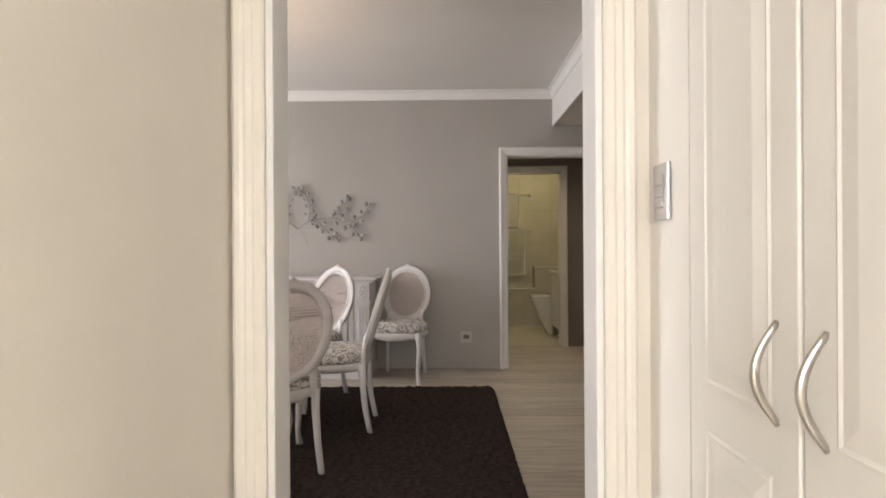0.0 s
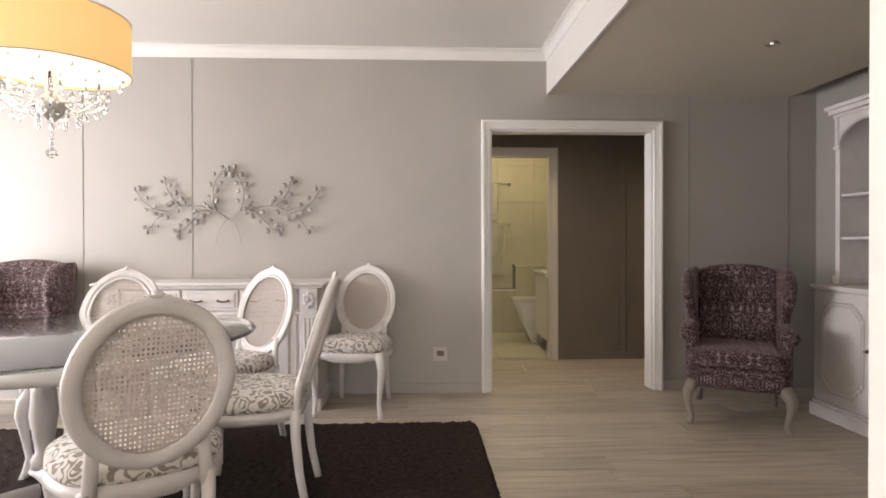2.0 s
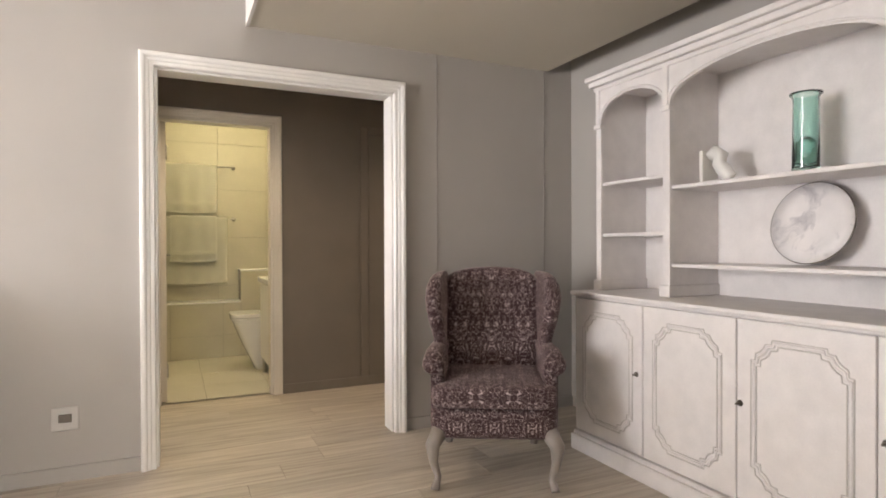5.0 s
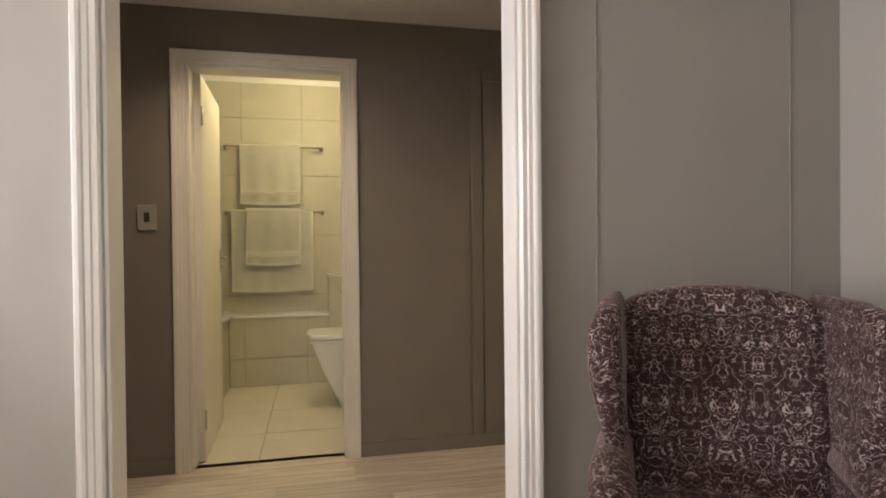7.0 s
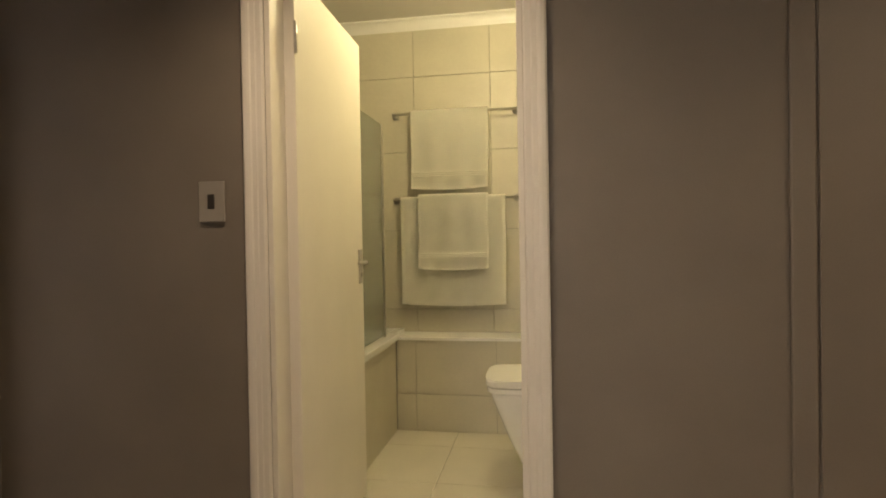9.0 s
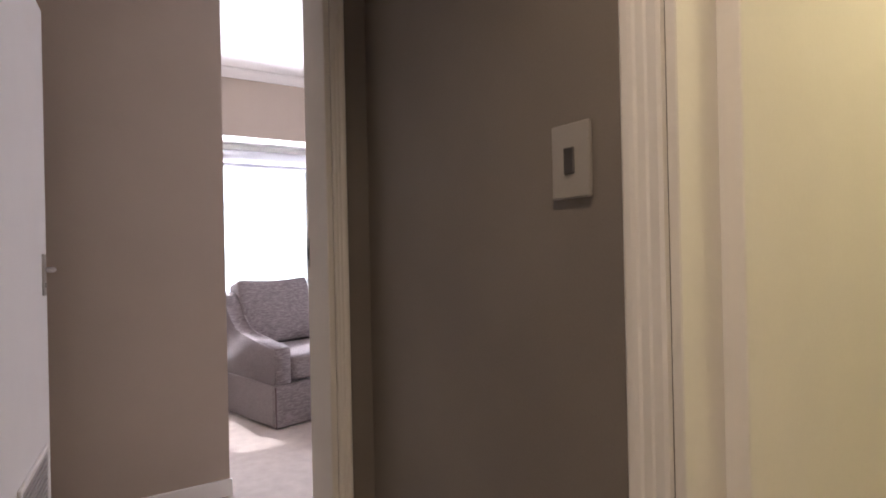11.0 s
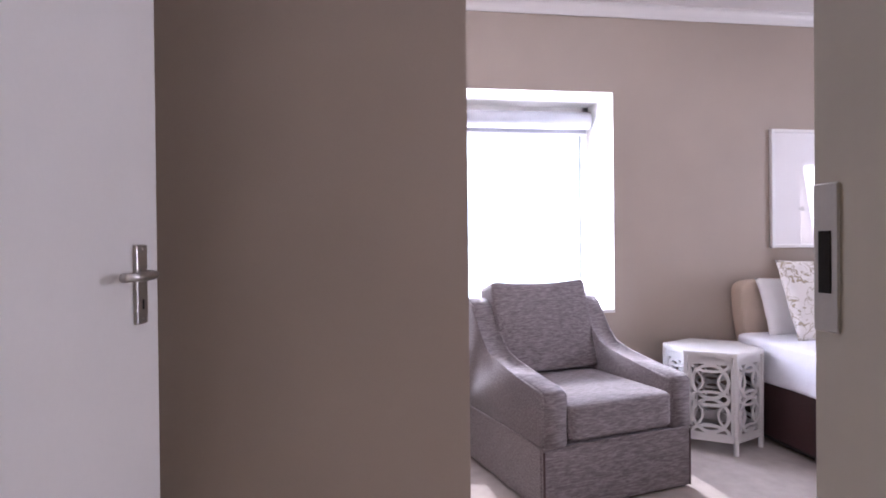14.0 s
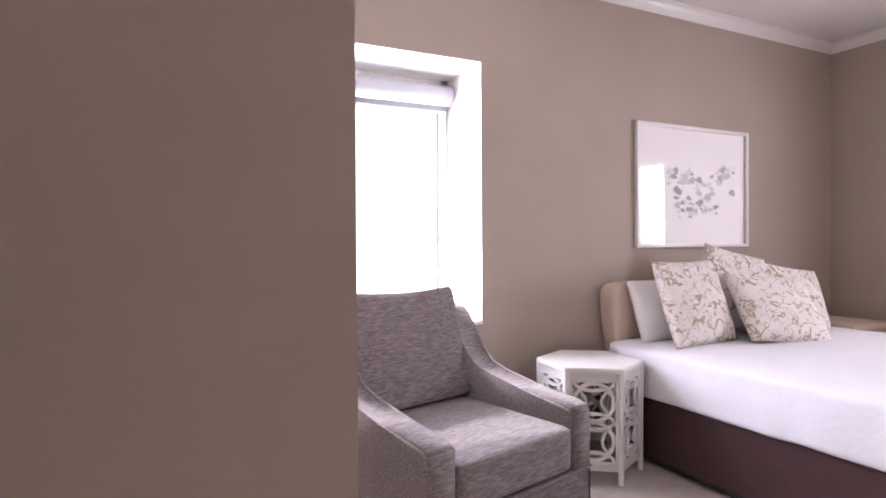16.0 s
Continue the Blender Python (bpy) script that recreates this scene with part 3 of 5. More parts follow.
def switch_plate(name, m, w, h, keys, plate, key, label):
    s = thing(name, label, "switch", m)
    part("cover_plate", bx((-w / 2, -0.009, -h / 2), (w / 2, 0, h / 2), 0.003, 2), plate, s)
    for k in range(keys):
        z = (k - (keys - 1) / 2) * h * 0.2
        rw, rh = (0.24, 0.09) if keys > 1 else (0.14, 0.18)
        part("rocker", bx((-w * rw, -0.013, z - h * rh), (w * rw, -0.008, z + h * rh), 0.002), key, s)
    return s


switch_plate("light_switch", pose(0.899, 1.775, 1.262, 0, 0, -90), 0.085, 0.125, 3, SILVER, SILVER, "brushed grey three-gang light switch on the kitchen wall")
switch_plate("light_switch", pose(0.765, B0 - 0.001, 1.265), 0.086, 0.126, 1, SWITCHP, BRASS, "grey light switch with a dark rocker on the hall wall")


def socket(m):
    s = thing("wall_socket", "square white wall socket with a dark insert", "socket", m)
    part("cover_plate", bx((-0.056, -0.01, -0.056), (0.056, 0, 0.056), 0.004, 2), SOCKETP, s)
    part("insert", bx((-0.027, -0.013, -0.018), (0.027, -0.009, 0.022), 0.002), BRASS, s)
    return s


socket(pose(0.575, A0 - 0.001, 0.30))


# blank plate below the wall ornament, painted over with the wall
bp = thing("blank_plate", "blank wall plate painted grey like the wall", "wall plate", pose(-1.43, A0 - 0.0008, 1.237))
part("cover_plate", bx((-0.042, -0.008, -0.058), (0.042, 0, 0.058), 0.003, 2), GREY, bp)
part("blank_insert", bx((-0.022, -0.0105, -0.034), (0.022, -0.0075, 0.034), 0.002), GREY, bp)

# ---- dining room ----
def cane_chair(m, group="chairs round the table"):
    """A medallion-back chair; the front faces local -y."""
    c = thing("dining_chair", "white-painted oval-back dining chair with cane and damask seat", "chair", m, group)
    lean = 0.30
    cz, a, b, y0 = 0.720, 0.201, 0.236, 0.305
    bm = tube(bmesh.new(), ellipse(0, cz, a, b, 40, y0, lean), 0.026, 10, 0.7, True)
    tube(bm, ellipse(0, cz, a - 0.026, b - 0.026, 40, y0 - 0.012, lean), 0.008, 6, 1, True)
    tube(bm, ellipse(0, cz, a + 0.018, b + 0.018, 40, y0 - 0.012, lean), 0.007, 6, 1, True)
    back = part("backrest_frame", bm, LINEN, c, "", True)
    bm = bmesh.new()
    for k in range(-3, 4):
        r = 0.016 - 0.003 * abs(k)
        x = k * 0.016
        z = cz + b * math.sqrt(max(0, 1 - (x / a) ** 2)) + 0.016 + (0.012 if k == 0 else 0.004)
        bmesh.ops.create_icosphere(bm, subdivisions=2, radius=max(r, 0.007), matrix=Matrix.Translation((x, y0 + lean * (z - cz) - 0.008, z)))
    part("carved_crest", bm, LINEN, back, "carved flower crest", True)
    bm = bmesh.new()
    n, ai, bi = 29, a - 0.022, b - 0.022
    for k in range(n):
        f = -1 + (2 * k + 1) / n
        h = math.sqrt(1 - f * f)
        wz, wx = bi * 2 / n * 0.26, ai * 2 / n * 0.26
        z, x = cz + f * bi, f * ai
        y = y0 + lean * f * bi
        for s in (0.0,):
            vs = [bm.verts.new(p) for p in ((-h * ai, y, z - wz), (h * ai, y, z - wz), (h * ai, y + lean * 2 * wz, z + wz), (-h * ai, y + lean * 2 * wz, z + wz))]
            bm.faces.new(vs)
            zl, zh = cz - h * bi, cz + h * bi
            vs = [bm.verts.new(p) for p in ((x - wx, y0 - lean * h * bi - 0.002, zl), (x + wx, y0 - lean * h * bi - 0.002, zl), (x + wx, y0 + lean * h * bi - 0.002, zh), (x - wx, y0 + lean * h * bi - 0.002, zh))]
            bm.faces.new(vs)
    bmesh.ops.solidify(bm, geom=bm.faces[:], thickness=0.0025)
    part("cane_panel", bm, CANE, back, "open woven cane panel")
    for s in (-1, 1):
        part("back_post", tube(bmesh.new(), [(s * 0.160, 0.225, 0.38), (s * 0.155, 0.228, 0.45), (s * 0.150, 0.235, 0.52), (s * 0.148, 0.252, 0.58)], [0.022, 0.02, 0.02, 0.022], 8, 0.8), LINEN, c, "", True)
        part("leg", tube(bmesh.new(), [(s * 0.165, 0.222, 0.42), (s * 0.165, 0.224, 0.30), (s * 0.170, 0.24, 0.15), (s * 0.178, 0.27, 0.0)], [0.024, 0.021, 0.018, 0.017], 8), LINEN, c, "", True)
        part("leg", tube(bmesh.new(), [(s * 0.205, -0.195, 0.42), (s * 0.228, -0.22, 0.37), (s * 0.235, -0.228, 0.31), (s * 0.222, -0.215, 0.20), (s * 0.212, -0.205, 0.10), (s * 0.222, -0.218, 0.03), (s * 0.230, -0.226, 0.0)], [0.03, 0.030, 0.026, 0.019, 0.015, 0.018, 0.020], 10), LINEN, c, "", True)
    # shaped seat rail and stuffed seat
    out = [(0.256 * math.copysign(abs(math.cos(t)) ** 0.6, math.cos(t)), 0.235 * math.copysign(abs(math.sin(t)) ** 0.6, math.sin(t))) for t in [2 * math.pi * k / 36 for k in range(36)]]
    out = [(x * (1 - 0.16 * (y > 0) * y / 0.235), y) for x, y in out]
    bm = bmesh.new()
    for r0, r1, z in ((1.0, 1.0, 0.385),):
        A = [[bm.verts.new((x * q, y * q, h - 0.014 * (abs(x) < 0.1) * (h < 0.40))) for x, y in out] for q, h in ((0.93, 0.375), (1.0, 0.385), (1.03, 0.405), (1.0, 0.425), (0.95, 0.43))]
        for P_, Q_ in zip(A, A[1:]):
            for k in range(36):
                bm.faces.new((P_[k], P_[(k + 1) % 36], Q_[(k + 1) % 36], Q_[k]))
        bm.faces.new(A[0][::-1])
        bm.faces.new(A[-1])
    part("seat_frame", bm, LINEN, c, "", True)
    bm = bmesh.new()
    A = [[bm.verts.new((x * q, y * q, h)) for x, y in out] for q, h in ((0.96, 0.425), (1.02, 0.445), (1.0, 0.475), (0.88, 0.497), (0.6, 0.508), (0.25, 0.512))]
    for P_, Q_ in zip(A, A[1:]):
        for k in range(36):
            bm.faces.new((P_[k], P_[(k + 1) % 36], Q_[(k + 1) % 36], Q_[k]))
    bm.faces.new(A[-1])
    bm.faces.new(A[0][::-1])
    part("seat", bm, DAMASK, c, "taupe and white damask seat", True)
    return c


chair = cane_chair(pose(-0.03, 5.54, 0, 0, 0, -9))
tagged(chair, "white-painted oval-back cane chair standing against the wall")
for x, y, a in ((-0.345, 4.15, -88), (-0.518, 3.475, 213), (-1.27, 4.60, 4), (-0.68, 4.80, -32), (-2.08, 3.9, 90)):
    tagged(copy_thing(chair, pose(x, y, 0.018, 0, 0, a)), "white-painted oval-back dining chair with cane and damask seat")

table = thing("dining_table", "round glass dining table on a white turned pedestal", "table", pose(-1.13, 4.07, 0.018))
part("tabletop", lathe(bmesh.new(), [(0.78, 0.728), (0.797, 0.730), (0.80, 0.735), (0.797, 0.740), (0.78, 0.742)], 64), GLASS, table, "clear round glass top", True).visible_shadow = False
part("pedestal_rim", lathe(bmesh.new(), [(0.30, 0.60), (0.44, 0.61), (0.46, 0.63), (0.44, 0.655), (0.30, 0.66)], 40), LINEN, table, "", True)
for k in range(4):
    a = math.radians(45 + 90 * k)
    cx, cy = 0.27 * math.cos(a), 0.27 * math.sin(a)
    part("column", lathe(bmesh.new(), [(0.05, 0.10), (0.055, 0.14), (0.035, 0.17), (0.04, 0.22), (0.058, 0.34), (0.05, 0.46), (0.032, 0.52), (0.055, 0.55), (0.06, 0.60)], 20, (cx, cy, 0)), LINEN, table, "", True)
    part("foot", tube(bmesh.new(), [(cx * 0.3, cy * 0.3, 0.09), (cx, cy, 0.085), (cx * 1.5, cy * 1.5, 0.055), (cx * 1.8, cy * 1.8, 0.025)], [0.045, 0.045, 0.036, 0.026], 10, 0.7), LINEN, table, "", True)
for k in range(3):
    a = math.radians(90 + 120 * k)
    part("glass_support", lathe(bmesh.new(), [(0.015, 0.655), (0.02, 0.66), (0.016, 0.70), (0.024, 0.728)], 14, (0.40 * math.cos(a), 0.40 * math.sin(a), 0)), CHROME, table, "", True)

# shag rug: a pile with an uneven top
bm = bmesh.new()
x0, x1, y0, y1, N, M = -3.1, 0.775, 2.62, 5.16, 250, 170
grid = []
for i in range(N + 1):
    row = []
    for j in range(M + 1):
        u, v = i / N, j / M
        x, y = x0 + (x1 - x0) * u, y0 + (y1 - y0) * v
        ex, ey = min(x - x0, x1 - x), min(y - y0, y1 - y)
        if ex < 0.09 and ey < 0.09:
            d = math.hypot(0.09 - ex, 0.09 - ey)
            if d > 0.09:
                k = 0.09 / d
                x += (1 - k) * (0.09 - ex) * (1 if u < 0.5 else -1)
                y += (1 - k) * (0.09 - ey) * (1 if v < 0.5 else -1)
        edge = min(1, min(ex, ey) / 0.02)
        z = 0.002 + edge * (0.022 + 0.016 * noise.noise((x * 38, y * 45, 1)) + 0.007 * noise.noise((x * 95, y * 95, 5)))
        row.append(bm.verts.new((x + 0.006 * noise.noise((x * 60, y * 60, 9)), y + 0.006 * noise.noise((x * 60, y * 60, 13)), z)))
    grid.append(row)
for i in range(N):
    for j in range(M):
        bm.faces.new((grid[i][j], grid[i + 1][j], grid[i + 1][j + 1], grid[i][j + 1]))
single("shag_rug", bm, RUG, "dark brown shag rug with rounded corners", "rug", smooth=True)

# sideboard behind the table
sb = thing("sideboard", "antique white carved sideboard with pewter drawer handles", "sideboard", pose(-1.0, 5.48, 0))
part("body", bx((-0.72, 0.03, 0.08), (0.72, 0.44, 0.845), 0.004), LINEN, sb)
part("plinth", bx((-0.74, 0.01, 0.0), (0.74, 0.45, 0.09), 0.008, 2), LINEN, sb)
bm = box(bmesh.new(), (-0.78, -0.03, 0.865), (0.78, 0.45, 0.885), 0.008, 3)
box(bm, (-0.755, -0.01, 0.845), (0.755, 0.448, 0.866), 0.006, 2)
part("top", bm, LINEN, sb)
part("rail_moulding", bx((-0.735, 0.0, 0.665), (0.735, 0.04, 0.685), 0.006, 2), LINEN, sb)
for cx in (-0.66, 0.66):
    pil = part("pilaster", bx((cx - 0.06, -0.005, 0.09), (cx + 0.06, 0.05, 0.845), 0.004), LINEN, sb)
    for k in range(3):
        part("flute", bx((cx - 0.036 + k * 0.028, -0.011, 0.16), (cx - 0.020 + k * 0.028, -0.004, 0.64), 0.004, 2), LINEN, pil)
    bm = bmesh.new()
    for k in range(8):
        a = k * math.pi / 4
        bmesh.ops.create_icosphere(bm, subdivisions=2, radius=0.016, matrix=Matrix.Translation((cx + 0.028 * math.cos(a), -0.008, 0.765 + 0.038 * math.sin(a))) @ Matrix.Diagonal((1, 0.5, 1.3, 1)))
    bmesh.ops.create_icosphere(bm, subdivisions=2, radius=0.016, matrix=Matrix.Translation((cx, -0.01, 0.765)))
    part("rosette", bm, LINEN, pil, "carved flower rosette", True)
for k in range(3):
    p, q = -0.585 + k * 0.39, -0.585 + (k + 1) * 0.39
    d = part("drawer", bx((p + 0.008, 0.008, 0.695), (q - 0.008, 0.035, 0.835), 0.006, 2), LINEN, sb)
    part("drawer_moulding", bx((p + 0.03, 0.002, 0.715), (q - 0.03, 0.012, 0.815), 0.006, 2), LINEN, d)
    for s in (-0.09, 0.09):
        c = (p + q) / 2 + s
        part("handle", tube(bmesh.new(), [(c - 0.04, -0.006, 0.765), (c - 0.02, -0.014, 0.758), (c, -0.017, 0.755), (c + 0.02, -0.014, 0.758), (c + 0.04, -0.006, 0.765)], [0.008, 0.005, 0.006, 0.005, 0.008], 8), BRASS, d, "pewter bail handle", True)
    d = part("door", bx((p + 0.008, 0.010, 0.10), (q - 0.008, 0.035, 0.655), 0.006, 2), LINEN, sb)
    for lo, hi in ((0.14, 0.61),):
        part("raised_panel", bx((p + 0.06, 0.0, lo), (q - 0.06, 0.015, hi), 0.008, 3), LINEN, d)

# metal branch on the wall
art = thing("wall_ornament", "grey metal branch ornament with leaves on the wall", "wall art", pose(-1.02, A0 - 0.02, 1.338))
rnd = random.Random(4)


def twig(pts, r):
    part("stem", tube(bmesh.new(), [(x, -0.006, z) for x, z in pts], [r * (1 - 0.5 * k / len(pts)) for k in range(len(pts))], 6), ARTMETAL, art, "", True)


def leaf_mesh():
    bm = bmesh.new()
    bmesh.ops.create_icosphere(bm, subdivisions=2, radius=1, matrix=Matrix.Diagonal((0.0155, 0.007, 0.021, 1)))
    return mesh("leaf", bm, ARTMETAL, True)


LEAF = leaf_mesh()


def leaf(x, z, a):
    ob = new("leaf", LEAF)
    ob.parent = art
    k = 0.75 + 0.4 * rnd.random()
    ob.matrix_basis = pose(x, -0.008, z, rnd.uniform(-25, 25), math.degrees(a), 0) @ Matrix.Diagonal((k, k, k, 1))


for s in (-1, 1):
    boughs = [
        [(0.0, 0.0), (0.09, 0.06), (0.20, 0.09), (0.35, 0.098), (0.44, 0.06), (0.53, 0.0), (0.60, -0.10)],
        [(0.35, 0.098), (0.41, 0.15), (0.447, 0.21), (0.47, 0.30)],
        [(0.45, 0.052), (0.56, 0.075), (0.635, 0.135), (0.69, 0.225)],
        [(0.12, 0.07), (0.20, 0.055), (0.265, -0.015), (0.325, -0.075), (0.40, -0.09)],
        [(0.09, 0.06), (0.114, 0.136), (0.114, 0.225), (0.09, 0.295), (0.045, 0.355), (0.0, 0.385)],
    ]
    for n, bough in enumerate(boughs):
        pts = [(s * x, z) for x, z in bough]
        twig(pts, 0.0048)
        side = s if n % 2 else -s
        for (xa, za), (xb, zb) in list(zip(pts, pts[1:]))[1 if n == 0 else 0:]:
            for f in (0.35, 0.85):
                px, pz = xa + (xb - xa) * f, za + (zb - za) * f
                side = -side
                ang = math.atan2(xb - xa, zb - za)
                out = rnd.uniform(0.026, 0.042)
                leaf(px + side * out * math.cos(ang), pz - side * out * math.sin(ang), ang + side * 0.7)
        leaf(pts[-1][0], pts[-1][1], 0.3 * s)
    twig([(0.0, 0.0), (s * 0.05, -0.05), (s * 0.08, -0.11), (s * 0.095, -0.18)], 0.0022)

# chandelier in a drum shade
ch = thing("chandelier", "cream drum-shade chandelier with hanging crystals, lit", "chandelier", pose(-1.015, 3.84, 0))
bm = bmesh.new()
R = 0.275
for r, n in ((R, 64), (R - 0.004, 64)):
    A = [[bm.verts.new((r * math.cos(2 * math.pi * k / n), r * math.sin(2 * math.pi * k / n), z)) for k in range(n)] for z in (1.815, 2.03)]
    for k in range(n):
        bm.faces.new((A[0][k], A[0][(k + 1) % n], A[1][(k + 1) % n], A[1][k]))
shade = part("shade", bm, SHADE, ch, "glowing cream cloth drum shade", True)
for z in (1.816, 2.029):
    part("shade_rim", tube(bmesh.new(), [(R * math.cos(2 * math.pi * k / 48), R * math.sin(2 * math.pi * k / 48), z) for k in range(48)], 0.003, 6, 1, True), CHROME, shade, "", True)
part("diffuser", lathe(bmesh.new(), [(0.10, 1.83), (0.268, 1.827), (0.268, 1.832), (0.10, 1.835)], 48), DIFFUSE, ch, "brightly lit white diffuser")
part("stem", lathe(bmesh.new(), [(0.012, 1.62), (0.05, 1.66), (0.055, 1.70), (0.02, 1.73), (0.03, 1.78), (0.012, 1.82), (0.012, 2.06)], 18), CHROME, ch, "", True)
for k in range(12):
    z = 2.06 + k * 0.046
    pts = [(0.009 * math.cos(a) * (k % 2), 0.009 * math.cos(a) * ((k + 1) % 2), z + 0.027 + 0.027 * math.sin(a)) for a in [2 * math.pi * j / 12 for j in range(12)]]
    part("chain_link", tube(bmesh.new(), pts, 0.0022, 6, 1, True), CHROME, ch, "", True)
part("ceiling_rose", lathe(bmesh.new(), [(0.055, 2.60), (0.06, 2.62), (0.06, 2.64)], 24), CHROME, ch, "", True)
for k in range(6):
    a = k * math.pi / 3
    part("arm", tube(bmesh.new(), [(0.03 * math.cos(a), 0.03 * math.sin(a), 1.70), (0.10 * math.cos(a), 0.10 * math.sin(a), 1.66), (0.17 * math.cos(a), 0.17 * math.sin(a), 1.70), (0.18 * math.cos(a), 0.18 * math.sin(a), 1.77)], 0.006, 7), CRYSTAL, ch, "clear glass arm", True)


def drop_mesh():
    bm = bmesh.new()
    lathe(bm, [(0.001, -0.03), (0.010, -0.018), (0.011, -0.010), (0.004, 0.006), (0.001, 0.016)], 7)
    return mesh("crystal_drop", bm, CRYSTAL)


DROP = drop_mesh()
for ring, n, z in ((0.245, 16, 1.80), (0.19, 14, 1.735), (0.18, 12, 1.69), (0.13, 12, 1.72), (0.12, 10, 1.65), (0.07, 8, 1.67), (0.05, 6, 1.62)):
    for k in range(n):
        a = 2 * math.pi * (k + 0.3 * ring) / n
        ob = new("crystal_drop", DROP)
        ob.parent = ch
        ob.matrix_basis = Matrix.Translation((ring * math.cos(a), ring * math.sin(a), z + 0.008 * math.sin(3 * a)))
        ob = new("crystal_bead", DROP)
        ob.parent = ch
        ob.matrix_basis = Matrix.Translation((ring * math.cos(a), ring * math.sin(a), z + 0.028)) @ Matrix.Scale(0.6, 4)
for k in range(5):
    ob = new("crystal_bead", DROP)
    ob.parent = ch
    ob.matrix_basis = Matrix.Translation((0, 0, 1.60 - 0.022 * k)) @ Matrix.Scale(0.7, 4)
part("crystal_ball", lathe(bmesh.new(), [(0.002, 1.478), (0.016, 1.486), (0.021, 1.498), (0.016, 1.512), (0.002, 1.522)], 12), CRYSTAL, ch, "faceted crystal ball")


def wing_chair(m):
    """A high wing armchair on cabriole legs; the front faces local -y."""
    c = thing("wing_chair", "aubergine brocade wing armchair with pale cabriole legs", "armchair", m)
    for s in (-1, 1):
        part("leg", tube(bmesh.new(), [(s * 0.25, -0.27, 0.27), (s * 0.285, -0.305, 0.21), (s * 0.28, -0.30, 0.13), (s * 0.26, -0.28, 0.05), (s * 0.272, -0.305, 0.012), (s * 0.275, -0.315, 0.0)], [0.042, 0.034, 0.021, 0.015, 0.021, 0.020], 12), LEGPAINT, c, "pale grey cabriole leg", True)
        part("leg", tube(bmesh.new(), [(s * 0.23, 0.28, 0.27), (s * 0.235, 0.30, 0.13), (s * 0.24, 0.34, 0.0)], [0.03, 0.024, 0.02], 10), LEGPAINT, c, "pale grey rear leg", True)
        # arm with an outward roll, set back behind the front of the seat
        arm = part("arm", cushion(bmesh.new(), (min(s * 0.235, s * 0.305), -0.215, 0.24), (max(s * 0.235, s * 0.305), 0.26, 0.60), 0.02, 10, 8), WINGCLOTH, c, "", True)
        tube_pts = [(s * 0.282, -0.25, 0.575), (s * 0.283, -0.243, 0.577), (s * 0.285, -0.22, 0.58), (s * 0.285, -0.05, 0.595), (s * 0.275, 0.18, 0.605)]
        part("arm_roll", tube(bmesh.new(), tube_pts, [0.034, 0.046, 0.054, 0.054, 0.045], 16), WINGCLOTH, arm, "", True)
        # wing: a bowed, padded panel that curls forward and outward, narrow at the arm
        bm = bmesh.new()
        rings = []
        for z, yf, flare, th in ((0.55, 0.10, 0.0, 0.024), (0.61, 0.055, 0.0, 0.028), (0.67, 0.035, 0.006, 0.031), (0.74, 0.0, 0.016, 0.036), (0.82, -0.03, 0.027, 0.040), (0.89, -0.04, 0.032, 0.041), (0.95, -0.02, 0.030, 0.038), (0.995, 0.04, 0.022, 0.030), (1.015, 0.12, 0.014, 0.018)):
            f = Vector((s * (0.268 + flare), yf, z))
            g = Vector((s * 0.268, 0.25 + 0.18 * (z - 0.42), z))
            along = (g - f).normalized()
            across = Vector((-along.y, along.x, 0))
            ring = []
            for k in range(7):
                a = math.pi * (k / 6 - 0.5)
                ring.append(f - along * (th * math.cos(a)) + across * (th * math.sin(a)))
            for k in range(5):
                ring.append(f.lerp(g, k / 4) * 1.0 + across * (th * (1 - 0.2 * k / 4)) if k else f.lerp(g, 0.06) + across * th)
            for k in range(4, -1, -1):
                ring.append(f.lerp(g, k / 4) - across * (th * (1 - 0.2 * k / 4)) if k else f.lerp(g, 0.06) - across * th)
            rings.append([bm.verts.new(p) for p in ring])
        for A, B in zip(rings, rings[1:]):
            for k in range(len(A)):
                bm.faces.new((A[k], A[(k + 1) % len(A)], B[(k + 1) % len(A)], B[k]))
        bm.faces.new(rings[0])
        bm.faces.new(rings[-1])
        part("wing", bm, WINGCLOTH, c, "", True)
    bm = cushion(bmesh.new(), (-0.275, -0.06, 0.42), (0.275, 0.09, 1.0), 0.05, 16, 7)
    for v in bm.verts:
        v.co.x *= 0.88 + 0.12 * min(1, max(0, (v.co.z - 0.5) / 0.4))
        v.co.y += 0.20 + 0.18 * (v.co.z - 0.42)
        v.co.z += 0.025 * (1 - (v.co.x / 0.285) ** 2) * max(0, (v.co.z - 0.8) / 0.2)
    part("backrest", bm, WINGCLOTH, c, "", True)
    bm = cushion(bmesh.new(), (-0.245, -0.335, 0.385), (0.245, 0.24, 0.495), 0.14, 18, 8)
    for v in bm.verts:
        v.co.x *= 1.2 - 0.2 * min(1, max(0, (v.co.y + 0.26) / 0.05))
    part("seat_cushion", bm, WINGCLOTH, c, "", True)
    part("seat_rail", cushion(bmesh.new(), (-0.295, -0.31, 0.235), (0.295, 0.30, 0.39), 0.0, 10, 10), WINGCLOTH, c, "", True)
    return c


wing_chair(pose(2.515, 5.247, 0, 0, 0, -28.6) @ Matrix.Diagonal((1, 1, 0.96, 1)))
tagged(wing_chair(pose(-2.36, 5.50, 0, 0, 0, 6)), "faded aubergine brocade wing armchair beside the sideboard")

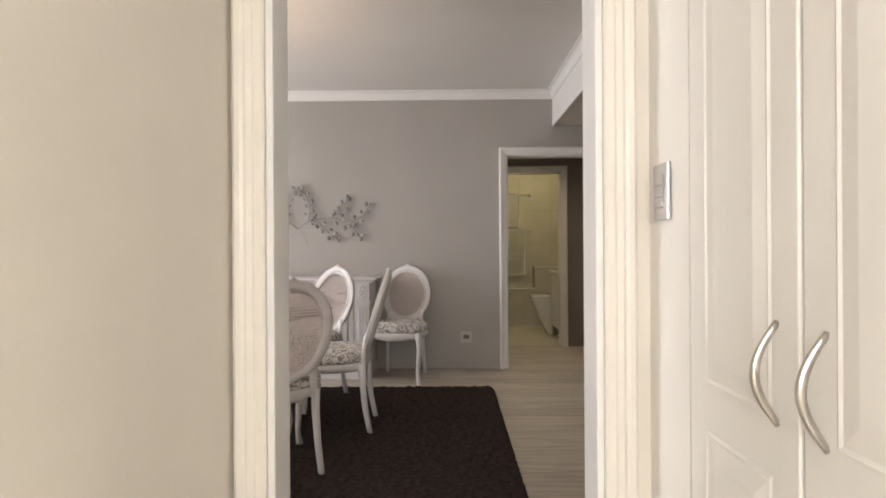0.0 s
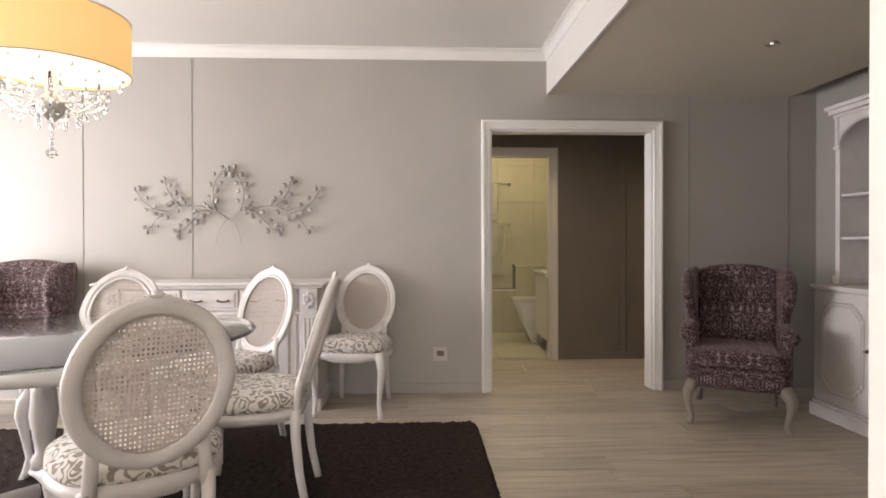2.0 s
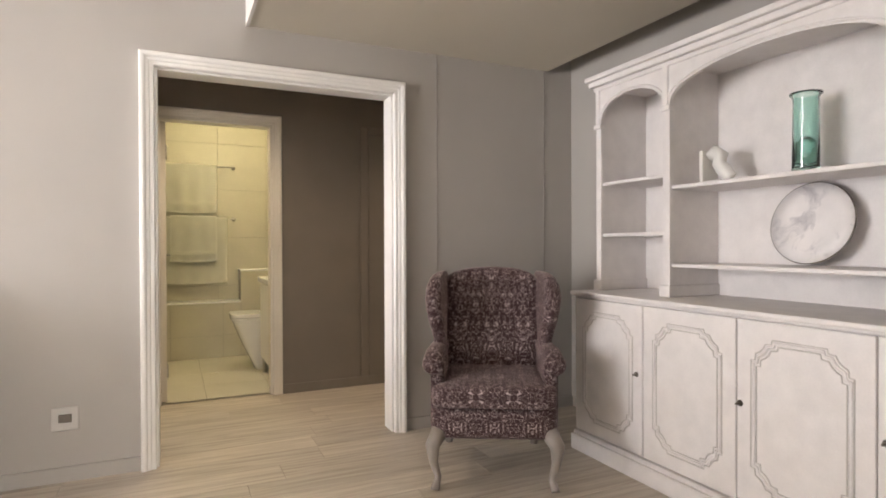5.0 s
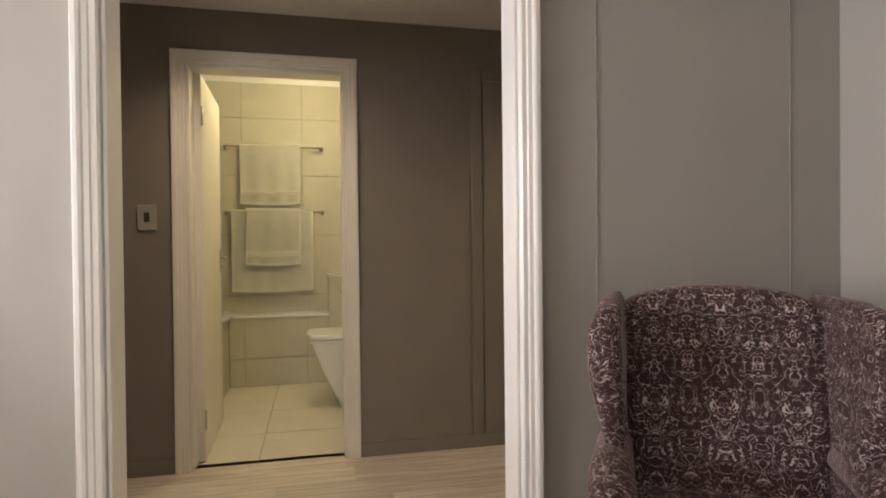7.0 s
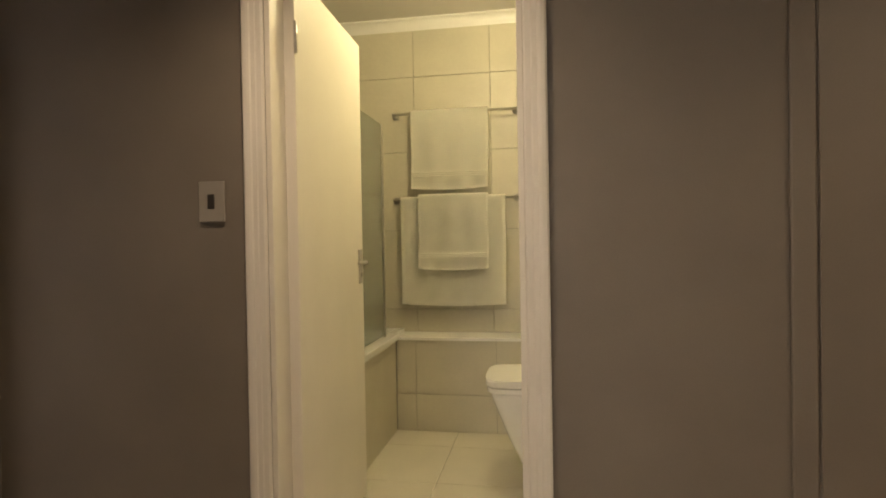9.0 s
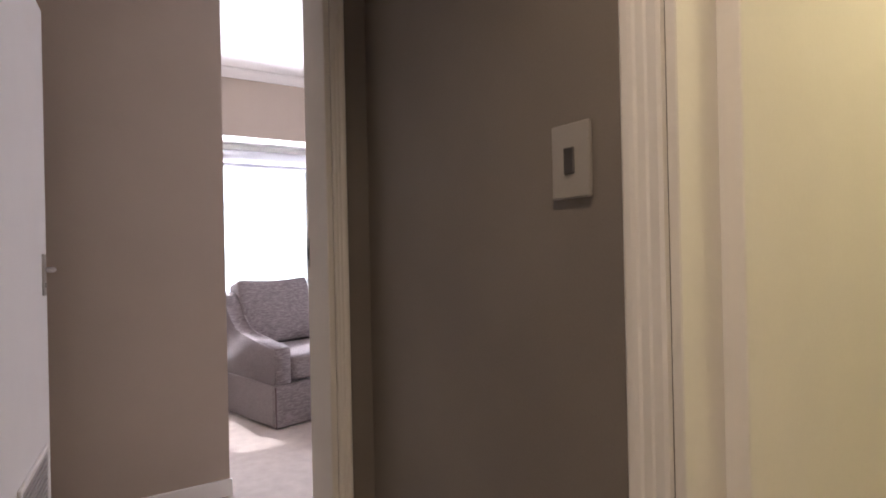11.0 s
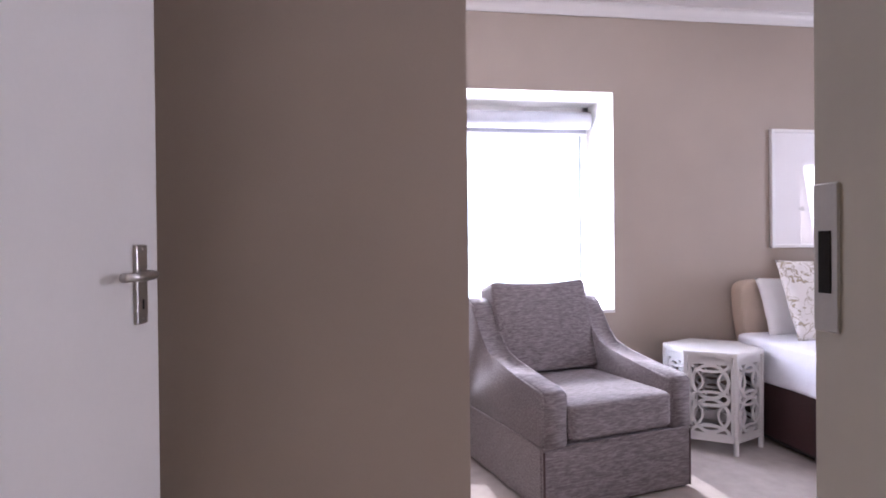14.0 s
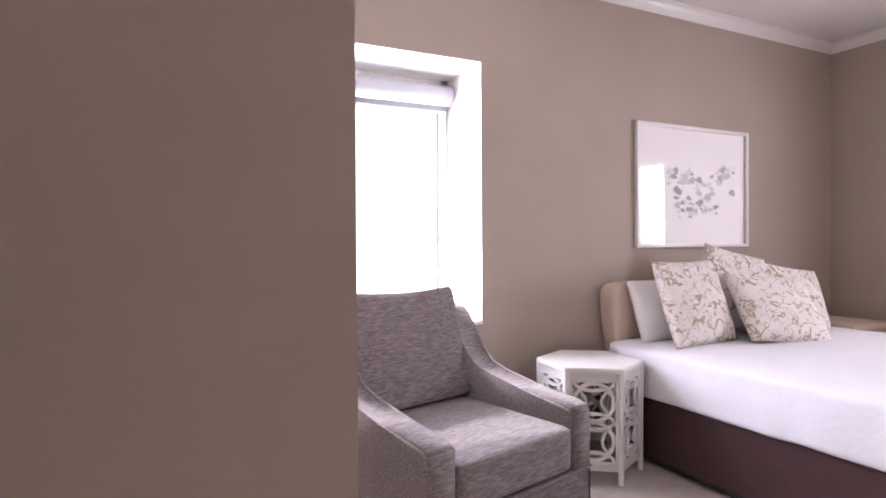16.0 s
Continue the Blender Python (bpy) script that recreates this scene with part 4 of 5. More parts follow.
# wall cabinet with an arched shelf top
Y0, Y1, FX, HX, BKX = 3.27, 5.27, 3.055, 3.20, 3.555
cab = thing("wall_cabinet", "antique white wall cabinet with panelled doors and arched shelves", "cabinet", pose(0, 0, 0))
part("body", bx((FX + 0.02, Y0, 0.09), (BKX, Y1, 0.84), 0.003), LINEN, cab)
bm = box(bmesh.new(), (FX - 0.025, Y0 - 0.012, 0.0), (BKX, Y1 + 0.012, 0.085), 0.006, 2)
box(bm, (FX - 0.012, Y0 - 0.006, 0.084), (BKX, Y1 + 0.006, 0.105), 0.008, 3)
part("plinth", bm, LINEN, cab)
bm = box(bmesh.new(), (FX - 0.022, Y0 - 0.02, 0.848), (BKX, Y1 + 0.02, 0.868), 0.006, 3)
box(bm, (FX - 0.005, Y0 - 0.008, 0.836), (BKX, Y1 + 0.008, 0.849), 0.004, 2)
part("worktop", bm, LINEN, cab)


def notched(y0, y1, z0, z1, r):
    """A panel outline with scooped and stepped corners."""
    pts = []
    for cy, cz, sy, sz in ((y0, z0, 1, 1), (y1, z0, -1, 1), (y1, z1, -1, -1), (y0, z1, 1, -1)):
        arc = [(cy + sy * r * math.sin(a), cz + sz * r * math.cos(a)) for a in [math.pi / 2 * k / 5 for k in range(6)]]
        arc = [(cy, cz + sz * (r + 0.024)), (cy + sy * 0.016, cz + sz * (r + 0.022))] + arc[1:-1] + [(cy + sy * (r + 0.022), cz + sz * 0.016), (cy + sy * (r + 0.024), cz)]
        pts += arc if sy * sz > 0 else arc[::-1]
    return pts


W = (Y1 - Y0) / 4
for k in range(4):
    q, p = Y1 - k * W, Y1 - (k + 1) * W
    d = part("door", bx((FX, p + 0.003, 0.112), (FX + 0.02, q - 0.003, 0.83), 0.003), LINEN, cab)
    # thin grey lines paint the shading along both sides of the moulding
    for off, rad, proud, material in ((0.075, 0.0065, 0.0, LINEN), (0.075 + 0.012, 0.0028, -0.001, GREYLINE), (0.075 - 0.010, 0.0028, -0.001, GREYLINE)):
        line = notched(p + off, q - off, 0.112 + off * 1.05, 0.83 - off * 1.0, 0.062)
        part("panel_moulding", tube(bmesh.new(), [(FX - 0.001, y, z) for y, z in line], rad, 6, 1, True), material, d, "", True)
    ky = {0: p + 0.035, 1: p + 0.03, 2: q - 0.02, 3: q - 0.03}[k]
    if k != 1:
        part("key_escutcheon", lathe(bmesh.new(), [(0.008, 0), (0.013, 0.004), (0.008, 0.012)], 12), BRASS, d).matrix_basis = pose(FX, ky, 0.50, 0, -90, 0)
        part("key", bx((FX - 0.03, ky - 0.004, 0.496), (FX - 0.004, ky + 0.004, 0.504), 0.002), BRASS, d, "small pewter key")
for k in range(5):
    y = Y1 - k * W
    # grey strip painted as the shade between two doors
    part("door_gap_strip", bx((FX + 0.012, y - 0.003, 0.112), (FX + 0.019, y + 0.003, 0.83)), GREYLINE, cab)
# upper part: back, posts, shelves, arches, cornice
part("back_board", bx((BKX - 0.02, Y0, 0.868), (BKX, Y1, 2.02)), LINEN, cab)
P2, P3 = 4.765, 3.775
for c, w in ((Y1 - 0.02, 0.04), (P2, 0.045), (P3, 0.045), (Y0 + 0.02, 0.04)):
    post = part("upright", bx((HX, c - w / 2, 0.868), (BKX - 0.02, c + w / 2, 1.99), 0.003), LINEN, cab)
    part("upright_base", bx((HX - 0.012, c - w / 2 - 0.01, 0.868), (BKX - 0.02, c + w / 2 + 0.01, 0.925), 0.005, 2), LINEN, post)
    part("capital", bx((HX - 0.012, c - w / 2 - 0.008, 1.765), (HX + 0.03, c + w / 2 + 0.008, 1.79), 0.005, 2), LINEN, post)
    part("upright_face", bx((HX - 0.010, c - w / 2 + 0.006, 1.79), (HX + 0.01, c + w / 2 - 0.006, 1.985), 0.004, 2), LINEN, post)
for p, q, zs in ((P2 + 0.022, Y1 - 0.04, (1.183, 1.466)), (P3 + 0.022, P2 - 0.022, (1.03, 1.404)), (Y0 + 0.04, P3 - 0.022, (1.183, 1.466))):
    for z in zs:
        part("shelf", bx((HX + 0.012, p, z - 0.018), (BKX - 0.02, q, z), 0.004, 2), LINEN, cab)
    rise = 0.145 if q - p > 0.7 else 0.135
    mid, half, spring = (p + q) / 2, (q - p) / 2, 1.79
    arc = [(mid + half * math.cos(math.pi * k / 20), spring + rise * math.sin(math.pi * k / 20) ** 0.85) for k in range(21)]
    bm = prism(bmesh.new(), arc + [(p, 1.99), (q, 1.99)], HX, HX + 0.02, "x")
    arch = part("arch", bm, LINEN, cab)
    part("arch_moulding", tube(bmesh.new(), [(HX - 0.001, mid + (y - mid) * (1 + 0.012 / half), z + 0.012) for y, z in arc], 0.006, 6), LINEN, arch, "", True)
for d, lo, hi in ((0.010, 1.975, 1.998), (0.030, 1.998, 2.030), (0.046, 2.030, 2.058)):
    part("cornice_board", bx((HX - d, Y0 - d, lo), (BKX, Y1 + d, hi), 0.006, 2), LINEN, cab)

# air vent in the edge of the lowered ceiling
vent_box = thing("air_vent", "small slatted air vent in the ceiling edge", "air vent", pose(1.404, 4.05, 2.435))
part("frame", bx((-0.008, -0.17, -0.07), (-0.0005, 0.17, 0.07), 0.003), WHITE, vent_box)
part("opening", bx((-0.0105, -0.15, -0.052), (-0.0075, 0.15, 0.052)), BLACK, vent_box)
for k in range(6):
    part("slat", bx((-0.015, -0.15, -0.047 + k * 0.018), (-0.010, 0.15, -0.040 + k * 0.018), 0.001), WHITE, vent_box)

# ornaments on the shelves
vase = thing("glass_vase", "tall green recycled-glass vase with a wide rim", "vase", pose(3.36, 4.19, 1.405))
part("body", lathe(bmesh.new(), [(r * 0.76, z) for r, z in [(0.05, 0.0), (0.064, 0.006), (0.066, 0.02), (0.062, 0.30), (0.066, 0.31), (0.078, 0.318), (0.078, 0.326), (0.058, 0.322), (0.055, 0.30), (0.056, 0.03), (0.02, 0.02)]], 32), GREENGLASS, vase, "", True)
part("pebbles", lathe(bmesh.new(), [(0.01, 0.022), (0.038, 0.03), (0.036, 0.12), (0.02, 0.14), (0.01, 0.145)], 12), GREENGLASS, vase, "crushed green glass filling")
plate = thing("display_plate", "large marbled round plate leaning on the shelf", "plate", pose(3.47, 4.225, 1.205, 0, 12, 0))
bm = lathe(bmesh.new(), [(0.02, 0.0), (0.11, 0.002), (0.17, 0.018), (0.172, 0.026), (0.11, 0.012), (0.02, 0.010)], 48)
bmesh.ops.rotate(bm, cent=(0, 0, 0), matrix=Matrix.Rotation(radians(-90), 3, "Y"), verts=bm.verts)
part("dish", bm, PLATEM, plate, "", True)
part("rim", tube(bmesh.new(), [(-0.022, 0.173 * math.cos(2 * math.pi * k / 48), 0.173 * math.sin(2 * math.pi * k / 48)) for k in range(48)], 0.0035, 6, 1, True), BRASS, plate, "dark pewter rim", True)
book = thing("bookend", "white plaster bookend with a scrolled figure", "bookend", pose(3.34, 4.60, 1.405))
part("upright_slab", bx((-0.05, 0.03, 0), (0.05, 0.05, 0.155), 0.003), PLASTIC, book)
part("base_slab", bx((-0.05, -0.06, 0), (0.05, 0.03, 0.012), 0.003), PLASTIC, book)
part("scroll", tube(bmesh.new(), [(0, 0.028, 0.13), (0, 0.0, 0.145), (0, -0.03, 0.125), (0, -0.02, 0.09), (0, -0.045, 0.06), (0, -0.075, 0.03), (0, -0.06, 0.014)], [0.026, 0.034, 0.033, 0.030, 0.034, 0.028, 0.020], 14), PLASTIC, book, "white scrolled figure", True)


def downlight(m):
    d = thing("downlight", "small round recessed ceiling downlight", "downlight", m)
    part("trim_ring", tube(bmesh.new(), [(0.038 * math.cos(2 * math.pi * k / 28), 0.038 * math.sin(2 * math.pi * k / 28), -0.003) for k in range(28)], 0.008, 8, 0.6, True), CHROME, d, "", True)
    part("reflector", lathe(bmesh.new(), [(0.012, -0.001), (0.030, -0.004), (0.031, -0.001)], 20), CHROME, d, "polished reflector", True)
    part("bulb", lathe(bmesh.new(), [(0.003, -0.006), (0.009, -0.005), (0.010, -0.001)], 16), BULB, d, "lit bulb")
    return d


downlight(pose(2.46, 4.79, 2.302))
downlight(pose(2.46, 2.9, 2.302))
downlight(pose(1.25, 6.62, 2.3))
# invented fitting, out of view, to go with the added hall fill
downlight(pose(3.2, 6.55, 2.3))


# ---- doors ----
def lever(m, parent, flip=1):
    h = part("handle_plate", bx((-0.022, -0.008, -0.075), (0.022, 0, 0.075), 0.004, 2), CHROME, parent, "satin steel handle plate")
    h.matrix_basis = m
    part("lever", tube(bmesh.new(), [(0, -0.006, 0.018), (0, -0.026, 0.018), (flip * 0.012, -0.034, 0.018), (flip * 0.06, -0.036, 0.016), (flip * 0.118, -0.033, 0.018)], [0.009, 0.009, 0.009, 0.0085, 0.008], 10), CHROME, h, "satin steel lever", True)
    part("keyhole", bx((-0.003, -0.0095, -0.047), (0.003, -0.0075, -0.028), 0.001), BLACK, h)
    for z in (-0.066, 0.066):
        part("screw", lathe(bmesh.new(), [(0.001, 0), (0.004, 0.0005), (0.003, 0.002)], 8), SILVER, h).matrix_basis = pose(0, -0.008, z, 90, 0, 0)
    return h


# bathroom door, open into the bathroom; local x runs from hinge to free edge, the seen face looks to local -y
bd = thing("door_bathroom", "cream painted flush bathroom door, standing open", "door", pose(0.999, B1 - 0.02, 0.008, 0, 0, 92))
leafb = part("leaf", bx((0.0, 0.0, 0.0), (0.74, 0.04, 2.0), 0.003, 2), OFFW, bd)
lever(pose(0.685, 0, 1.02), leafb, -1)
for z in (0.22, 1.78):
    part("hinge", tube(bmesh.new(), [(-0.004, -0.004, z - 0.05), (-0.004, -0.004, z + 0.05)], 0.006, 8), CHROME, bd, "", True)

# bedroom door, open into the bedroom; the seen face looks to +y
ang = math.degrees(math.atan2(6.364 - 6.262, -1.113 + 0.205))
bdl = math.hypot(6.364 - 6.262, -1.113 + 0.205)
dd = thing("door_bedroom", "white painted bedroom door with a louvred vent, standing open", "door", pose(-0.205, 6.262, 0.012, 0, 0, ang))
leafd = part("leaf", bx((0.0, 0.0, 0.0), (bdl, 0.04, 2.02), 0.003, 2), WHITE, dd)
part("edge_strip", bx((0.0, -0.0025, 0.0), (0.055, -0.0002, 2.02), 0.001), OFFW, leafd, "cream painted edge strip")
lever(pose(bdl - 0.078, 0, 1.05), leafd, -1)
vent = part("louvre_frame", bx((bdl - 0.56, -0.012, 0.155), (bdl - 0.10, 0.0, 0.175), 0.003), WHITE, dd)
for a, b in (((bdl - 0.56, -0.012, 0.435), (bdl - 0.10, 0.0, 0.455)), ((bdl - 0.56, -0.012, 0.175), (bdl - 0.54, 0.0, 0.435)), ((bdl - 0.12, -0.012, 0.175), (bdl - 0.10, 0.0, 0.435))):
    part("louvre_frame", bx(a, b, 0.003), WHITE, dd)
for k in range(12):
    part("slat", bx((bdl - 0.54, -0.009, 0.18 + k * 0.0215), (bdl - 0.12, -0.001, 0.192 + k * 0.0215), 0.002), SILVER, dd)
for z in (0.25, 1.75):
    part("hinge", tube(bmesh.new(), [(-0.004, -0.004, z - 0.05), (-0.004, -0.004, z + 0.05)], 0.006, 8), CHROME, dd, "", True)
# solid black strip on the lining, painted as the shaded hinge gap
slab("door_gap_strip", (-0.134, 6.2685, 0.0), (-0.118, 6.276, 2.03), BLACK, "black strip painted as the shaded gap at the door's hinge side", "trim")
sp = thing("strike_plate", "satin steel strike plate on the door lining", "strike plate", pose(-0.178, 7.0285, 1.12, 0, 0, 0))
part("plate", bx((-0.009, -0.002, -0.042), (0.009, 0.0, 0.042), 0.001), CHROME, sp)
part("latch_hole", bx((-0.004, -0.0028, -0.02), (0.004, -0.0015, 0.015)), BLACK, sp)

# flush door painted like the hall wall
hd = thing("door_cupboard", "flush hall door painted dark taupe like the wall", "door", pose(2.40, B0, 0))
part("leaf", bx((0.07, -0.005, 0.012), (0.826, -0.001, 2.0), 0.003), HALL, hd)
# black bar painted as the shade under the door
part("floor_gap_shade", bx((0.075, -0.008, 0.0), (0.82, -0.001, 0.010)), BLACK, hd)
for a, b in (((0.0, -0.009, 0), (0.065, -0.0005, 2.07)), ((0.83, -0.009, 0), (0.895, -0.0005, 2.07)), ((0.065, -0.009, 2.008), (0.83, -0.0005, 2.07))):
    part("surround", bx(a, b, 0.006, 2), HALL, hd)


# ---- bathroom ----
bath = thing("bathtub", "white bathtub behind a cream tiled front panel", "bathtub", pose(0.2, 0, 0))
bm = bmesh.new()
rim = [(0.0, 7.4, 0.69, 9.08), (0.05, 7.46, 0.63, 9.02), (0.09, 7.52, 0.58, 8.95), (0.12, 7.6, 0.55, 8.88)]
rings = []
for (a, b, c, d), z in zip(rim, (0.585, 0.58, 0.42, 0.20)):
    rings.append([bm.verts.new(p) for p in ((a, b, z), (c, b, z), (c, d, z), (a, d, z))])
low = [bm.verts.new((x, y, 0.55)) for x, y in ((0, 7.4), (0.69, 7.4), (0.69, 9.08), (0, 9.08))]
for A, B in [(low, rings[0])] + list(zip(rings, rings[1:])):
    for k in range(4):
        bm.faces.new((A[k], A[(k + 1) % 4], B[(k + 1) % 4], B[k]))
bm.faces.new(rings[-1])
part("tub", bm, CERAMIC, bath)
part("front_panel", bx((0.62, 7.4, 0.0), (0.69, 8.86, 0.55), 0.002), TILE, bath, "cream tiled front panel")
part("front_trim", bx((0.60, 7.4, 0.55), (0.715, 8.86, 0.586), 0.006, 2), CERAMIC, bath)
scr = thing("shower_screen", "frosted glass shower screen on the bath edge", "shower screen", pose(0.86, 8.0, 0.586))
part("pane", bx((-0.004, 0.0, 0.01), (0.004, 0.72, 1.22), 0.003), SCREEN, scr)
for y in (0.0, 0.72):
    part("edge_profile", bx((-0.009, y - 0.008, 0.0), (0.009, y + 0.008, 1.225), 0.003), CHROME, scr)

slab("wall_bath_ledge", (0.885, 8.875, 0.0), (1.66, 9.095, 0.545), GROUT, "low boxed ledge along the bathroom wall", "ledge")
slab("wall_bath_boxing", (1.66, 8.875, 0.0), (2.12, 9.095, 0.86), GROUT, "taller tiled boxing in the bathroom corner", "ledge")
slab("ledge_cap", (0.885, 8.86, 0.545), (1.66, 9.092, 0.562), CERAMIC, "pale stone cap on the ledge", "ledge")
slab("ledge_cap_high", (1.655, 8.86, 0.86), (2.12, 9.092, 0.877), CERAMIC, "pale stone cap on the boxing", "ledge")


def rail(z):
    r = thing("towel_rail", "chrome towel rail on the bathroom wall", "towel rail", pose(1.235, 9.08, z))
    part("bar", tube(bmesh.new(), [(-0.385, -0.05, 0), (0.385, -0.05, 0)], 0.007, 10), CHROME, r, "", True)
    for s in (-0.38, 0.38):
        part("bracket", tube(bmesh.new(), [(s, -0.05, 0), (s, 0.008, 0)], [0.011, 0.014], 10), CHROME, r, "", True)
        part("mount", lathe(bmesh.new(), [(0.02, 0), (0.022, 0.004), (0.014, 0.012)], 16), CHROME, r, "", True).matrix_basis = pose(s, 0.012, 0, 90, 0, 0)
    return r


rail(1.930)
rail(1.395)


def towel(x0, x1, ztop, front, back, y, label, seed, bands=True, thick=0.006):
    """A towel folded over a rail."""
    t = thing("towel", label, "towel", pose(0, 0, 0))
    n, m = 26, 44
    bm = bmesh.new()
    path = [(y + 0.016 + 0.004, ztop - back * (1 - k / 14)) for k in range(14)]
    path += [(y + 0.016 * math.cos(a), ztop + 0.014 * math.sin(a)) for a in [math.pi * k / 6 for k in range(7)]]
    path += [(y - 0.016 - 0.004 * math.sin(k * 0.4), ztop - front * (k + 1) / 22) for k in range(22)]
    rows = []
    for i, (py, pz) in enumerate(path):
        row = []
        for j in range(n + 1):
            u = j / n
            hang = max(0, ztop - pz) / max(front, back)
            x = x0 + (x1 - x0) * u + 0.010 * hang * noise.noise((u * 2, pz * 3, seed))
            w = (0.004 + 0.010 * hang) * noise.noise((u * 5.5, pz * 1.5, seed + 3)) - (0.006 if bands and abs(hang - 0.84) < 0.05 else 0)
            sag = 0.012 * hang * math.sin(math.pi * u)
            row.append(bm.verts.new((x, py + (w if py < y else abs(w) * 0.3) * (1 if i > 13 else 0.4), pz - sag)))
        rows.append(row)
    for A, B in zip(rows, rows[1:]):
        for k in range(n):
            bm.faces.new((A[k], A[k + 1], B[k + 1], B[k]))
    bmesh.ops.solidify(bm, geom=bm.faces[:], thickness=thick)
    part("cloth", bm, TOWEL, t, "", True)
    if bands:
        for f in (0.80, 0.825, 0.85):
            part("woven_band", bx((x0 + 0.006, y - 0.034, ztop - front * f - 0.0025), (x1 - 0.006, y - 0.022, ztop - front * f + 0.0025), 0.002), TOWEL, t)
    return t


towel(0.968, 1.448, 1.937, 0.475, 0.42, 9.03, "white terry towel folded over the upper rail", 2, True)
towel(0.896, 1.546, 1.400, 0.655, 0.58, 9.03, "large white bath towel on the lower rail", 5, False)
towel(1.013, 1.443, 1.412, 0.445, 0.34, 9.004, "white hand towel laid over a bath towel", 8, True, 0.010)

wc = thing("toilet", "white ceramic toilet with a slim closed lid", "toilet", pose(1.81, 8.22, 0))


def dee(k, dx=0.0):
    pts = [(0.31, -0.18), (0.31, 0.18)] + [(-0.20 - 0.11 * math.sin(math.pi * q / 14) ** 0.45, 0.18 * math.copysign(abs(math.cos(math.pi * q / 14)) ** 0.55, math.cos(math.pi * q / 14))) for q in range(15)]
    return [(0.31 + (x - 0.31) * k + dx, y * k) for x, y in pts]


bm = bmesh.new()
A = [[bm.verts.new((x, y, z)) for x, y in dee(k)] for k, z in ((0.66, 0.0), (0.70, 0.06), (0.84, 0.24), (0.93, 0.38), (0.96, 0.43), (0.96, 0.45))]
for P_, Q_ in zip(A, A[1:]):
    for k in range(len(P_)):
        bm.faces.new((P_[k], P_[(k + 1) % len(P_)], Q_[(k + 1) % len(Q_)], Q_[k]))
bm.faces.new(A[0])
bm.faces.new(A[-1])
part("bowl", bm, CERAMIC, wc, "", True)
part("seat", prism(bmesh.new(), dee(0.99), 0.455, 0.475, "z"), CERAMIC, wc)
bm = prism(bmesh.new(), dee(1.0), 0.480, 0.512, "z")
bmesh.ops.bevel(bm, geom=bm.edges[:], offset=0.007, segments=3, affect="EDGES")
part("lid", bm, CERAMIC, wc)

van = thing("vanity_unit", "white bathroom vanity with a basin top", "vanity", pose(1.74, 7.42, 0))
part("body", bx((0.0, 0.0, 0.14), (0.375, 0.60, 0.80), 0.004), WHITE, van)
part("basin_top", bx((-0.02, -0.01, 0.80), (0.378, 0.61, 0.85), 0.012, 3), CERAMIC, van)
for x in (0.03, 0.34):
    for y in (0.03, 0.57):
        part("foot", tube(bmesh.new(), [(x, y, 0.0), (x, y, 0.14)], 0.018, 10), CHROME, van, "", True)
part("tap", tube(bmesh.new(), [(0.30, 0.30, 0.85), (0.30, 0.30, 0.96), (0.27, 0.30, 0.99), (0.20, 0.30, 0.97)], 0.012, 10), CHROME, van, "", True)
bl = thing("bath_ceiling_lamp", "round white bathroom ceiling lamp, lit", "lamp", pose(1.52, 8.0, 2.54))
part("base", lathe(bmesh.new(), [(0.13, -0.02), (0.14, -0.01), (0.14, 0.0)], 32), WHITE, bl)
part("globe", lathe(bmesh.new(), [(0.02, -0.055), (0.08, -0.045), (0.12, -0.02), (0.12, -0.018)], 32), BULB, bl, "glowing opal diffuser", True)


# ---- bedroom ----
br = thing("roller_blind", "white roller blind rolled up in the window recess", "blind", pose(-3.50, 7.0, 0))
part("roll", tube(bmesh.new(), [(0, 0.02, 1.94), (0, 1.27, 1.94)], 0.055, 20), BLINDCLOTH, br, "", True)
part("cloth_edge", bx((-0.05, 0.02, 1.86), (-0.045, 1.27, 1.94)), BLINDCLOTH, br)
part("bottom_bar", bx((-0.055, 0.02, 1.85), (-0.04, 1.27, 1.865), 0.004, 2), PLASTIC, br)
part("cord", tube(bmesh.new(), [(0.03, 1.262, 1.96), (0.032, 1.262, 1.4), (0.03, 1.262, 0.95)], 0.0009, 6), GREYLINE, br, "hanging blind cord")
part("cord_weight", tube(bmesh.new(), [(0.03, 1.262, 1.33), (0.03, 1.262, 1.37)], [0.004, 0.006], 8), GREYLINE, br)

# lounge armchair
e1 = Vector((-2.14, 7.50))
axw = Vector((-0.19, 0.77)).normalized()
ctr = e1 + axw * 0.395
rzc = math.degrees(math.atan2(axw.y, axw.x))   # local x runs along the front edge
ac = thing("lounge_chair", "grey slub-weave lounge armchair with sloping arms and skirt", "armchair", pose(ctr.x, ctr.y, 0.005, 0, 0, rzc))
